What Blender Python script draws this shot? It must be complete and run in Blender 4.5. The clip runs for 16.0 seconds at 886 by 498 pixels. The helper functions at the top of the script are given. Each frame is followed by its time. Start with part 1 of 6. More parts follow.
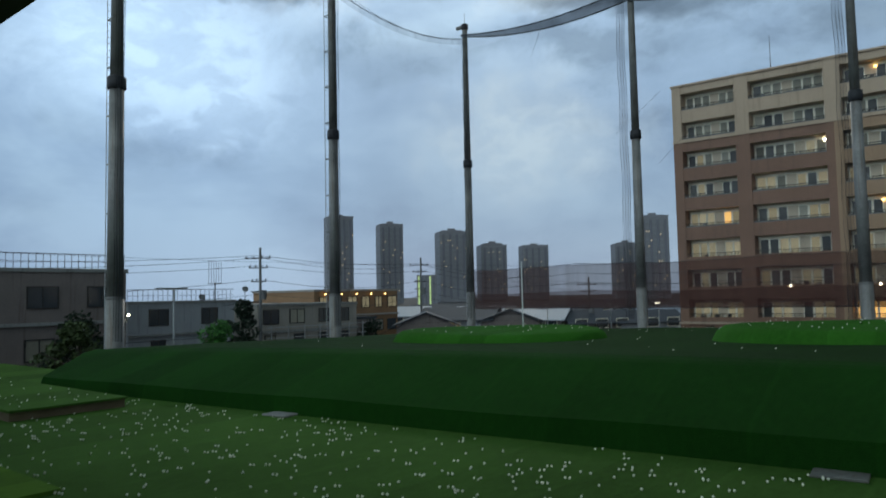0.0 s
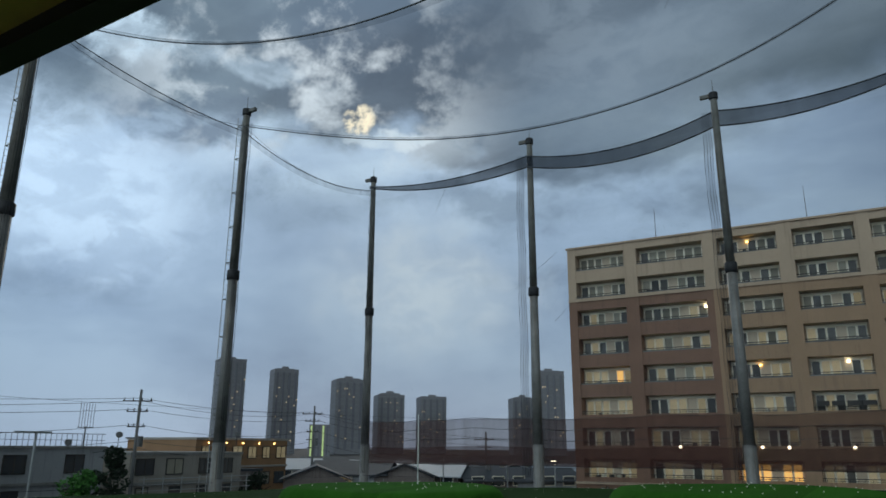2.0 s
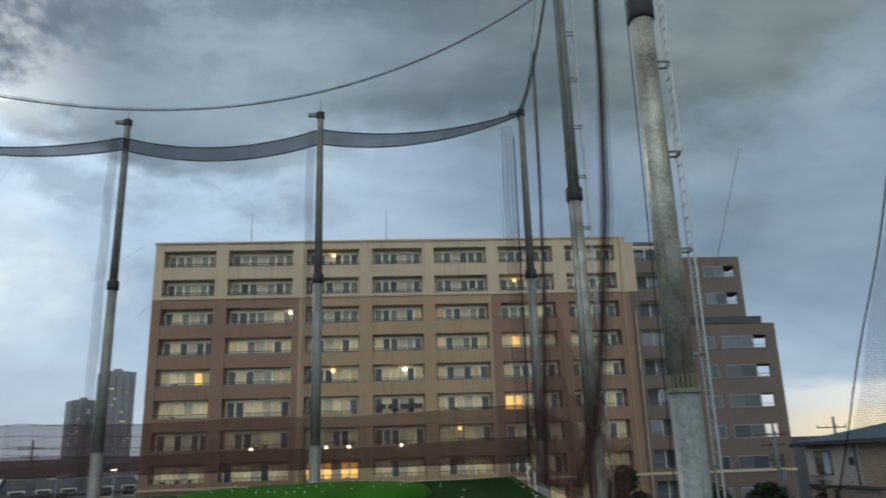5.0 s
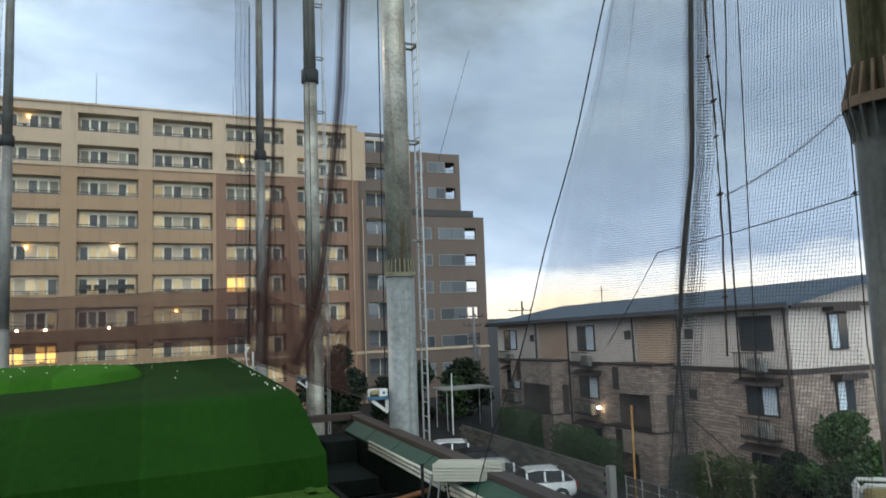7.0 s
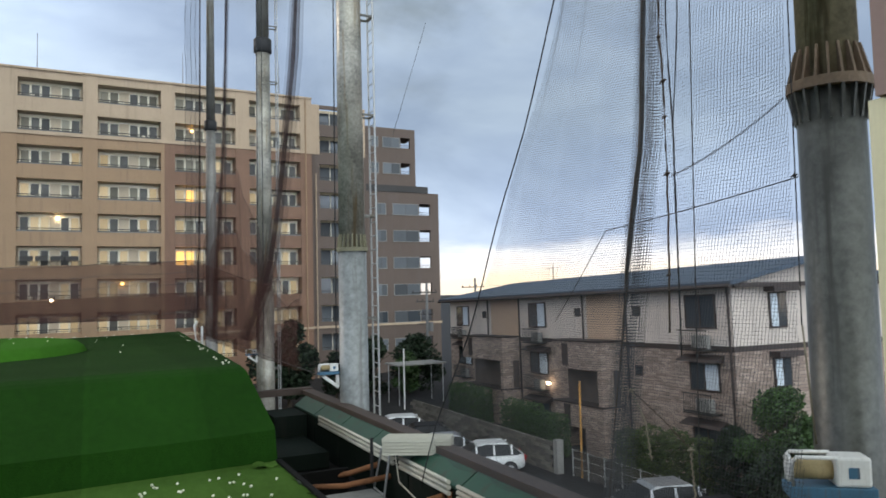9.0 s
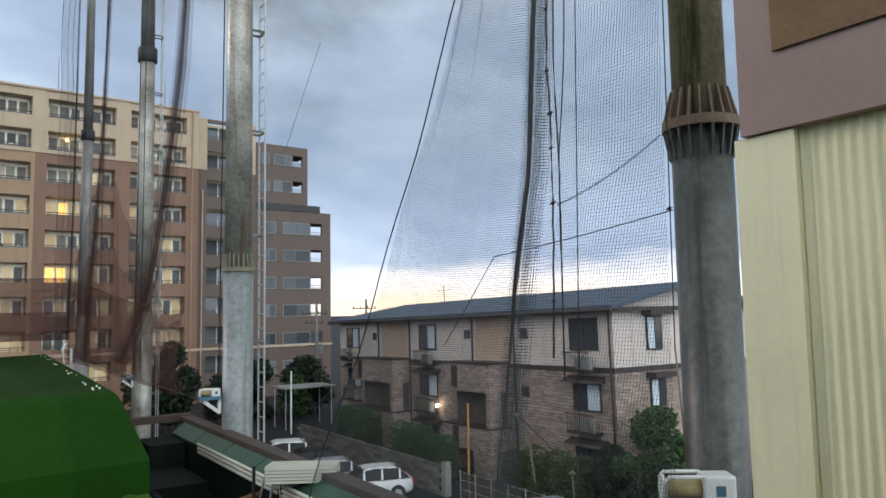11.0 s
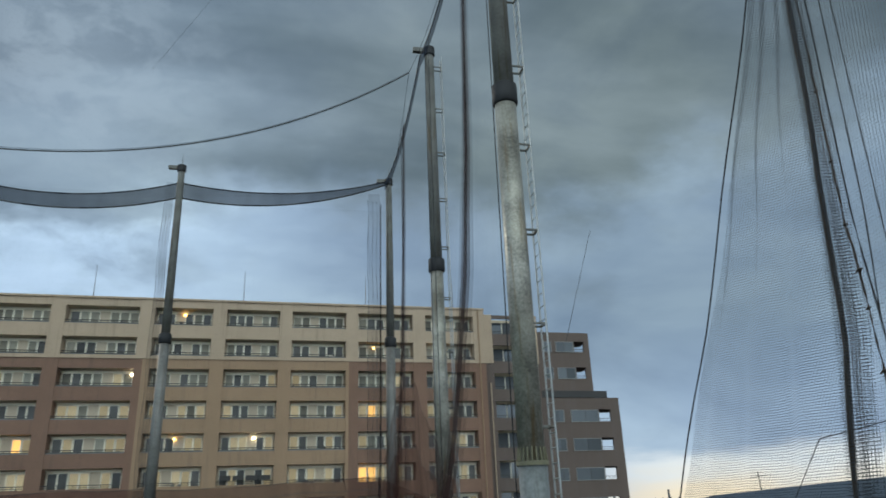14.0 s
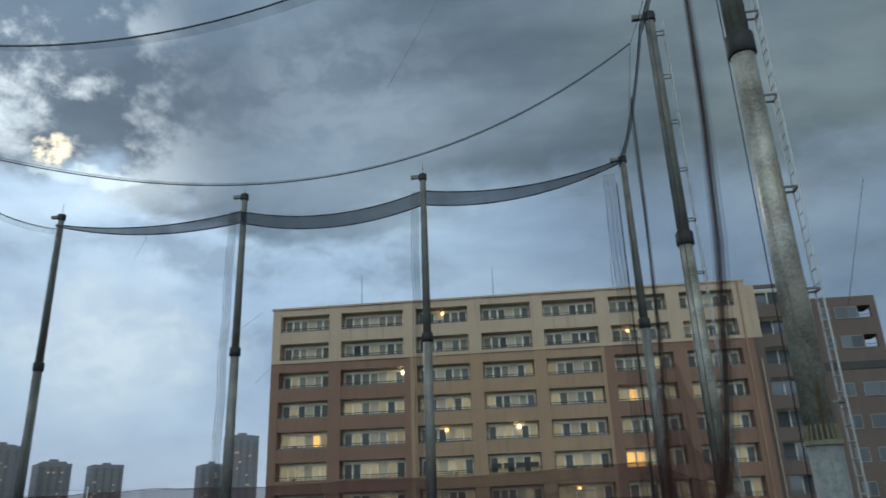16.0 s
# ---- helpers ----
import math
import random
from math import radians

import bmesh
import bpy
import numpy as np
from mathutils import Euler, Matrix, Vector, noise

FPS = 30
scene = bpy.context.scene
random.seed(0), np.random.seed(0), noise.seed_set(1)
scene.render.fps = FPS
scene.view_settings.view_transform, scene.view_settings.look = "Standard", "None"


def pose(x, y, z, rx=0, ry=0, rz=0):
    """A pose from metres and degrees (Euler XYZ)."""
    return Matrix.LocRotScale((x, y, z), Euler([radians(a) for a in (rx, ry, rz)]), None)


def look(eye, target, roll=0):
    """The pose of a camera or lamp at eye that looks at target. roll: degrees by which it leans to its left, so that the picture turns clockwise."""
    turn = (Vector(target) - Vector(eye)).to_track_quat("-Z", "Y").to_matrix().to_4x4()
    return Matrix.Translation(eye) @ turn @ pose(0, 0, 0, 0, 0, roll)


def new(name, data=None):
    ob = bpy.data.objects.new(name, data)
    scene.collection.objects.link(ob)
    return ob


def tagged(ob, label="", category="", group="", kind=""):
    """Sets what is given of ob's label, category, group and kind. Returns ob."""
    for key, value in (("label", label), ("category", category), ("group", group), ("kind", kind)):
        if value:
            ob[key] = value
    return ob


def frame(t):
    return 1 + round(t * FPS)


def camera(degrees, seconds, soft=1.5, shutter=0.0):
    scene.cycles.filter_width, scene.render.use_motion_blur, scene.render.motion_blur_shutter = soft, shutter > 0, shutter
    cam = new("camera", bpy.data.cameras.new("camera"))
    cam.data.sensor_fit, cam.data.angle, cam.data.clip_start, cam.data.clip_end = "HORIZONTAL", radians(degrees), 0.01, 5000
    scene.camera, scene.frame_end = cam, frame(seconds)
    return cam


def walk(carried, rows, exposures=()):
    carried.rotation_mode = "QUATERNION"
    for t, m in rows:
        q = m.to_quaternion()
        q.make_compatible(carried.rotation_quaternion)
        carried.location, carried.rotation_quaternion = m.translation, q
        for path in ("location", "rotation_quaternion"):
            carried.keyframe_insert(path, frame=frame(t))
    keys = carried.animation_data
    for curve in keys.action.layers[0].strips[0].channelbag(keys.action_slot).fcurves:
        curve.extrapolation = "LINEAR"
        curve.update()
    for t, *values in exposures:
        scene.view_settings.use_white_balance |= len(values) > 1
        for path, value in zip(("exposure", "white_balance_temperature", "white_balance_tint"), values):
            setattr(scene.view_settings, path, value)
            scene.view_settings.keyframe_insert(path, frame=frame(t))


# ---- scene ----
EYE = 8.2
cam = camera(63.24, 16.0, soft=1.6, shutter=0.35)
ROWS = [  # seconds, turn, tilt, lean, then the drift of the eye east, north and up
    (0.0, 39.64, 3.69, 1.18, 0.083, -0.11, -0.018),
    (0.5, 37.72, 7.71, 0.78, 0.077, -0.078, 0.011),
    (1.0, 35.4, 11.57, 0.48, 0.055, -0.033, 0.022),
    (1.5, 33.34, 14.27, 0.17, 0.029, -0.003, 0.035),
    (2.0, 31.48, 15.42, -0.29, 0.007, 0.024, 0.034),
    (2.5, 29.97, 15.61, -0.29, -0.012, 0.028, 0.037),
    (3.0, 27.45, 15.75, 0.28, -0.033, 0.024, 0.037),
    (3.5, 21.63, 15.84, 1.18, -0.042, 0.013, 0.027),
    (4.0, 14.83, 16.02, 1.48, -0.054, -0.023, 0.049),
    (4.5, 6.93, 15.87, 1.71, -0.083, -0.015, 0.079),
    (5.0, -0.66, 15.23, 1.7, -0.047, -0.02, 0.088),
    (5.2, -3.41, 14.8, 1.65, -0.047, -0.02, 0.088),
    (7.3, -23.3, 3.96, 2.05, -0.02, 0.002, 0.01),
    (7.5, -23.58, 3.08, 2.1, -0.02, 0.002, 0.01),
    (8.0, -23.65, 1.55, 2.05, -0.013, 0.003, 0.002),
    (8.5, -23.84, 1.25, 2.1, 0.0, 0.0, 0.0),
    (9.0, -25.92, 3.51, 1.41, 0.024, 0.004, 0.006),
    (9.5, -29.12, 4.0, 0.28, 0.016, 0.001, -0.005),
    (9.7, -30.9, 3.92, 0.15, 0.016, 0.001, -0.005),
    (10.7, -34.71, 4.88, 0.9, 0.05, 0.02, 0.03),
    (11.8, -30.94, 6.51, 1.7, 0.102, 0.055, 0.045),
    (12.0, -29.19, 7.72, 1.82, 0.102, 0.055, 0.045),
    (12.5, -24.44, 13.22, 2.01, 0.082, 0.066, 0.08),
    (13.0, -19.77, 18.79, 1.88, 0.047, 0.05, 0.092),
    (13.5, -15.78, 20.54, 1.73, 0.037, 0.043, 0.093),
    (14.0, -11.9, 20.23, 2.07, 0.021, 0.037, 0.088),
    (14.5, -7.42, 20.0, 2.29, 0.029, 0.058, 0.078),
    (15.0, -2.05, 20.06, 2.05, 0.02, 0.07, 0.085),
    (15.5, 3.49, 20.19, 1.82, 0.008, 0.072, 0.082),
    (16.0, 8.31, 19.96, 2.06, -0.021, 0.039, 0.074),
]
walk(cam, [(t, pose(dx, dy, EYE + dz, 90 + pitch, roll, yaw)) for t, yaw, pitch, roll, dx, dy, dz in ROWS],
     exposures=[(0.0, 0.06, 6150, 5), (1.0, -0.1, 6350, 8), (2.0, -0.12, 6350, 7), (3.5, -0.05, 6400, 6), (5.0, 0.50, 6780, 7), (7.3, 1.18, 6900, 11), (9.7, 1.22, 7050, 16), (12.0, 1.14, 6800, 15), (13.2, 0.76, 6600, 8), (15.0, 0.46, 6520, 6), (16.0, 0.32, 6380, 6)])

# ---- sky and light ----
SUN_AZ, SUN_EL = 38.9, 25.3
SUN_DIR = Vector((-math.sin(radians(SUN_AZ)) * math.cos(radians(SUN_EL)), math.cos(radians(SUN_AZ)) * math.cos(radians(SUN_EL)), math.sin(radians(SUN_EL))))


class Nodes:
    """Short hand for node trees."""

    def __init__(self, tree):
        self.t = tree
        tree.nodes.clear()

    def add(self, kind, inputs=None, **props):
        n = self.t.nodes.new("ShaderNode" + kind)
        for k, v in props.items():
            setattr(n, k, v)
        for k, v in (inputs or {}).items():
            sock = n.inputs[k]
            if isinstance(v, bpy.types.NodeSocket):
                self.t.links.new(v, sock)
            else:
                sock.default_value = v
        return n

    def math(self, op, a, b=0.0, c=0.0):
        n = self.add("Math", {0: a, 1: b, 2: c}, operation=op)
        return n.outputs[0]

    def mix(self, fac, a, b, blend="MIX"):
        n = self.add("Mix", {0: fac, 6: a, 7: b}, data_type="RGBA", blend_type=blend)
        return n.outputs[2]

    def ramp(self, fac, stops, interp="LINEAR"):
        n = self.add("ValToRGB", {0: fac})
        e = n.color_ramp
        e.interpolation = interp
        while len(e.elements) < len(stops):
            e.elements.new(0.5)
        for el, (p, c) in zip(e.elements, stops):
            el.position, el.color = p, (*c, 1)
        return n.outputs[0]

    def smooth(self, v, lo, hi):
        n = self.add("MapRange", {0: v, 1: lo, 2: hi, 3: 0.0, 4: 1.0}, interpolation_type="SMOOTHSTEP")
        return n.outputs[0]


world = bpy.data.worlds.new("evening_sky")
scene.world = world
world.use_nodes = True
N = Nodes(world.node_tree)
co = N.add("TexCoord").outputs["Generated"]
sep = N.add("SeparateXYZ", {0: co})
z = sep.outputs[2]
zc = N.math("MAXIMUM", z, 0.02)
# clouds lie in a flat layer overhead: project the direction on it
inv = N.math("DIVIDE", 1.0, N.math("ADD", zc, 0.34))
flat = N.add("VectorMath", {0: co, 3: inv}, operation="SCALE").outputs[0]
big = N.add("TexNoise", {"Vector": flat, "Scale": 1.7, "Detail": 9.0, "Roughness": 0.48, "Distortion": 0.25}, noise_dimensions="3D").outputs[0]
shift = N.add("VectorMath", {0: flat, 1: (7.3, 2.1, 4.0)}, operation="ADD").outputs[0]
fine = N.add("TexNoise", {"Vector": shift, "Scale": 5.0, "Detail": 10.0, "Roughness": 0.55, "Distortion": 0.15}, noise_dimensions="3D").outputs[0]
dot = N.add("VectorMath", {0: co, 1: tuple(SUN_DIR)}, operation="DOT_PRODUCT").outputs["Value"]
glow = N.smooth(dot, 0.74, 1.0)
core = N.smooth(dot, 0.9994, 0.99998)
cover = N.math("ADD", N.math("MULTIPLY", big, 0.62), N.math("MULTIPLY", fine, 0.38))
cover = N.math("SUBTRACT", cover, N.math("MULTIPLY", N.smooth(z, 0.62, 0.30), 0.06))
cover = N.math("SUBTRACT", cover, N.math("MULTIPLY", glow, 0.015))
cover = N.math("ADD", cover, N.math("MULTIPLY", N.smooth(z, 0.33, 0.50), 0.15))
cover = N.math("SUBTRACT", cover, N.math("MULTIPLY", N.smooth(z, 0.37, 0.24), 0.065))
thick = N.mix(N.smooth(dot, 0.86, 0.97), N.smooth(cover, 0.39, 0.61), N.smooth(cover, 0.435, 0.535))
bright = N.mix(glow, (0.27, 0.36, 0.49, 1), (0.44, 0.58, 0.76, 1))
slow = N.add("TexNoise", {"Vector": N.add("VectorMath", {0: flat, 1: (1.0, 2.4, 1.0)}, operation="MULTIPLY").outputs[0], "Scale": 1.5, "Detail": 7.0, "Roughness": 0.5, "Distortion": 0.3}).outputs[0]
dark = N.mix(glow, N.mix(N.smooth(slow, 0.36, 0.64), (0.125, 0.165, 0.195, 1), (0.215, 0.27, 0.32, 1)), N.mix(N.smooth(slow, 0.38, 0.62), (0.085, 0.125, 0.18, 1), (0.165, 0.23, 0.31, 1)))
clouds = N.mix(thick, bright, dark)
# smooth grey-blue haze towards the horizon
haze = N.mix(glow, (0.20, 0.28, 0.40, 1), (0.27, 0.37, 0.52, 1))
clouds = N.mix(N.math("MULTIPLY", N.smooth(z, 0.43, 0.14), 0.88), clouds, haze)
# light and dark mottling of the lower cloud
mottle = N.add("TexNoise", {"Vector": N.add("VectorMath", {0: co, 1: (1.0, 1.0, 2.1)}, operation="MULTIPLY").outputs[0], "Scale": 3.1, "Detail": 5.0, "Roughness": 0.55, "Distortion": 0.25}).outputs[0]
clouds = N.mix(1.0, clouds, N.ramp(mottle, [(0.36, (0.74, 0.77, 0.82)), (0.5, (0.95, 0.96, 0.97)), (0.62, (1.17, 1.15, 1.10))]), "MULTIPLY")
# where the broken cloud is light or heavy, by compass angle and height in degrees
warp = N.add("TexNoise", {"Vector": co, "Scale": 7.0, "Detail": 9.0, "Roughness": 0.6, "Distortion": 0.2}).outputs["Color"]
wsep = N.add("SeparateXYZ", {0: warp})
azim = N.math("ADD", N.math("MULTIPLY", N.math("ARCTAN2", N.math("MULTIPLY", sep.outputs[0], -1.0), sep.outputs[1]), 57.296), N.math("MULTIPLY", N.math("SUBTRACT", wsep.outputs[0], 0.5), 16.0))
elev = N.math("ADD", N.math("MULTIPLY", N.math("ARCSINE", z), 57.296), N.math("MULTIPLY", N.math("SUBTRACT", wsep.outputs[1], 0.5), 9.0))

billow = N.add("TexNoise", {"Vector": N.add("VectorMath", {0: co, 1: (1.0, 1.0, 1.8)}, operation="MULTIPLY").outputs[0], "Scale": 16.0, "Detail": 8.0, "Roughness": 0.6, "Distortion": 0.3}).outputs[0]


def cloud_patch(az, el, wide, high, amount, color, soft=0.75):
    """Lays one light or heavy mass of cloud into the sky."""
    global clouds
    u = N.math("DIVIDE", N.math("SUBTRACT", azim, az), wide)
    v = N.math("DIVIDE", N.math("SUBTRACT", elev, el), high)
    d = N.math("SQRT", N.math("ADD", N.math("MULTIPLY", u, u), N.math("MULTIPLY", v, v)))
    torn = N.mix(0.55, N.smooth(billow, 0.40, 0.60), (1, 1, 1, 1))
    clouds = N.mix(N.math("MULTIPLY", N.math("MULTIPLY", N.smooth(d, 1.0 + soft * 0.3, 1.0 - soft), amount), torn), clouds, (*color, 1))


cloud_patch(60, 18.5, 13, 7.5, 0.82, (0.60, 0.76, 0.95))
cloud_patch(33, 12.4, 10, 5.0, 0.75, (0.52, 0.61, 0.69))
cloud_patch(27, 18.6, 11, 2.0, 0.70, (0.18, 0.255, 0.36), 0.6)
cloud_patch(43, 19.0, 9, 2.6, 0.65, (0.20, 0.285, 0.40), 0.6)
cloud_patch(53, 24.0, 5.5, 2.4, 0.85, (0.14, 0.195, 0.28), 0.5)
cloud_patch(17, 31, 15, 8.5, 0.55, (0.28, 0.35, 0.43), 0.8)
cloud_patch(59, 29.6, 6.0, 2.4, 0.85, (0.62, 0.78, 0.93), 0.45)
cloud_patch(48, 28.6, 6.5, 1.5, 0.70, (0.50, 0.63, 0.77), 0.5)
cloud_patch(41.2, 26.0, 2.6, 1.5, 0.75, (0.78, 0.87, 0.95), 0.7)
cloud_patch(35.5, 24.3, 5.0, 0.8, 0.80, (0.66, 0.78, 0.88), 0.5)
cloud_patch(40, 30.5, 7, 2.4, 0.50, (0.13, 0.175, 0.24), 0.55)
# thin gap round the sun
ragged = N.add("TexNoise", {"Vector": co, "Scale": 34.0, "Detail": 8.0, "Roughness": 0.62, "Distortion": 0.1}).outputs[0]
breaks = N.math("MULTIPLY", N.smooth(N.math("ADD", N.math("MULTIPLY", fine, 0.75), N.math("MULTIPLY", ragged, 0.25)), 0.465, 0.59), N.math("MULTIPLY", N.math("MULTIPLY", N.smooth(dot, 0.93, 0.998), N.smooth(z, 0.34, 0.43)), N.smooth(sep.outputs[0], -0.36, -0.56)))
clouds = N.mix(N.math("MULTIPLY", breaks, 0.75), clouds, (0.82, 0.90, 0.97, 1))
gap = N.smooth(N.math("ADD", N.math("MULTIPLY", core, 0.9), N.math("MULTIPLY", N.math("SUBTRACT", ragged, 0.5), 3.2)), 0.42, 1.0)
gap = N.math("MULTIPLY", gap, N.smooth(dot, 0.99955, 0.99993))
clouds = N.mix(gap, clouds, (1.15, 1.02, 0.76, 1))
# the cloud is thicker in the east
clouds = N.mix(N.math("MULTIPLY", N.smooth(sep.outputs[0], -0.3, 0.45), N.smooth(z, 0.09, 0.26)), clouds, N.mix(1.0, clouds, (0.63, 0.645, 0.64, 1), "MULTIPLY"))
# lighter in the west
clouds = N.mix(N.smooth(sep.outputs[0], -0.62, -0.88), clouds, N.mix(1.0, clouds, (1.22, 1.24, 1.26, 1), "MULTIPLY"))
# the unseen sky behind the tees is brightened to light the facades
clouds = N.mix(1.0, clouds, N.ramp(N.smooth(sep.outputs[1], 0.05, -0.75), [(0.0, (1, 1, 1)), (1.0, (4.9, 4.4, 3.75))]), "MULTIPLY")
# clear strip low in the east
side = N.smooth(sep.outputs[0], 0.30, 0.52)
strip_noise = N.math("MULTIPLY", N.math("SUBTRACT", N.add("TexNoise", {"Vector": N.add("VectorMath", {0: co, 1: (6.0, 6.0, 34.0)}, operation="MULTIPLY").outputs[0], "Scale": 1.0, "Detail": 6.0, "Roughness": 0.6}).outputs[0], 0.5), 0.07)
zs = N.math("ADD", z, strip_noise)
strip = N.math("MULTIPLY", N.smooth(zs, 0.078, 0.042), side)
clouds = N.mix(strip, clouds, N.mix(N.smooth(zs, 0.0, 0.05), (0.62, 0.54, 0.41, 1), (0.50, 0.545, 0.585, 1)))
sky = N.add("TexSky", sky_type="NISHITA", sun_disc=False, sun_elevation=radians(SUN_EL), sun_rotation=radians(-SUN_AZ), air_density=2.0, dust_density=0.4).outputs[0]
# below the horizon: dull ground
clouds = N.mix(N.smooth(z, -0.005, -0.03), clouds, (0.05, 0.06, 0.06, 1))
both = N.add("AddShader", {0: N.add("Background", {0: clouds, 1: 1.0}).outputs[0], 1: N.add("Background", {0: sky, 1: 0.004}).outputs[0]}).outputs[0]
N.add("OutputWorld", {0: both})

sun = new("sun", bpy.data.lights.new("sun", "SUN"))
sun.data.energy, sun.data.angle, sun.data.color = 0.35, radians(14), (1.0, 0.9, 0.76)
sun.matrix_world = look((0, 0, 60), Vector((0, 0, 60)) - SUN_DIR)

# ---- materials ----
def material(name, color, rough=0.7, metal=0.0, vary=0.25, scale=1.0, bump=0.0, bump_scale=40.0, streak=None, spec=0.4, emit=None, strength=0.0, island=0.0, per_object=0.0):
    """A surface with variation at two scales, optional streaks that run down, and fine relief."""
    m = bpy.data.materials.new(name)
    m.use_nodes = True
    n = Nodes(m.node_tree)
    obj = n.add("TexCoord").outputs["Object"]
    large = n.add("TexNoise", {"Vector": obj, "Scale": 0.6 * scale, "Detail": 5.0, "Roughness": 0.6}).outputs[0]
    small = n.add("TexNoise", {"Vector": obj, "Scale": 9.0 * scale, "Detail": 6.0, "Roughness": 0.65}).outputs[0]
    v = n.math("ADD", n.math("MULTIPLY", large, 0.6), n.math("MULTIPLY", small, 0.4))
    lo = tuple(max(0.15 * c, c * (1 - vary)) for c in color)
    hi = tuple(min(1, c * (1 + vary)) for c in color)
    col = n.ramp(v, [(0.3, lo), (0.7, hi)])
    if streak:
        st = n.add("VectorMath", {0: obj, 1: (3.0 * scale, 3.0 * scale, 0.16 * scale)}, operation="MULTIPLY").outputs[0]
        s = n.add("TexNoise", {"Vector": st, "Scale": 1.6, "Detail": 6.0, "Roughness": 0.62}).outputs[0]
        col = n.mix(n.math("MULTIPLY", n.smooth(s, 0.52, 0.68), streak[3] if len(streak) > 3 else 0.7), col, (*streak[:3], 1))
    if per_object:
        r = n.add("ObjectInfo").outputs["Random"]
        col = n.mix(1.0, col, n.ramp(r, [(0.0, (1 - per_object,) * 3), (1.0, (1 + per_object,) * 3)]), "MULTIPLY")
    if island:
        r = n.add("NewGeometry").outputs["Random Per Island"]
        col = n.mix(1.0, col, n.ramp(r, [(0.0, (1 - island,) * 3), (1.0, (1 + island,) * 3)]), "MULTIPLY")
    p = {"Base Color": col, "Roughness": n.math("ADD", rough - 0.08, n.math("MULTIPLY", small, 0.16)), "Metallic": metal, "Specular IOR Level": spec}
    if bump:
        h = n.add("TexNoise", {"Vector": obj, "Scale": bump_scale, "Detail": 4.0}).outputs[0]
        p["Normal"] = n.add("Bump", {"Height": h, "Strength": bump, "Distance": 0.02}).outputs[0]
    if emit:
        p["Emission Color"], p["Emission Strength"] = (*emit, 1), strength
    n.add("OutputMaterial", {0: n.add("BsdfPrincipled", p).outputs[0]})
    return m


def net_material(name, color, opacity, pitch=0.0, wire=0.0, vary=0.3, thread=(1.0, 1.0)):
    """Netting: a woven grid where it is near enough to be told apart, else thin cloth that lets most light through."""
    m = bpy.data.materials.new(name)
    m.use_nodes = True
    n = Nodes(m.node_tree)
    uv = n.add("UVMap").outputs[0]
    if pitch:
        s = n.add("SeparateXYZ", {0: uv})
        wob = n.add("TexNoise", {"Vector": uv, "Scale": 0.9, "Detail": 3.0}).outputs[0]
        lines = []
        for k in (0, 1):
            f = n.math("FRACT", n.math("DIVIDE", n.math("ADD", s.outputs[k], n.math("MULTIPLY", wob, 0.07)), pitch))
            lines.append(n.math("LESS_THAN", f, wire * thread[k] / pitch))
        fac = n.math("MULTIPLY", n.math("MAXIMUM", *lines), opacity)
    else:
        w = n.add("TexNoise", {"Vector": n.add("VectorMath", {0: uv, 1: (1.2, 0.12, 1.0)}, operation="MULTIPLY").outputs[0], "Scale": 1.0, "Detail": 5.0}).outputs[0]
        fac = n.math("MULTIPLY", n.ramp(w, [(0.3, (1 - vary,) * 3), (0.7, (1 + vary,) * 3)]), opacity)
    cloth = n.add("BsdfDiffuse", {"Color": (*color, 1)}).outputs[0]
    n.add("OutputMaterial", {0: n.add("MixShader", {0: fac, 1: n.add("BsdfTransparent").outputs[0], 2: cloth}).outputs[0]})
    return m


def glass_material(name, tint, rough=0.08):
    m = bpy.data.materials.new(name)
    m.use_nodes = True
    n = Nodes(m.node_tree)
    n.add("OutputMaterial", {0: n.add("BsdfPrincipled", {"Base Color": (*tint, 1), "Roughness": rough, "Specular IOR Level": 0.8}).outputs[0]})
    return m


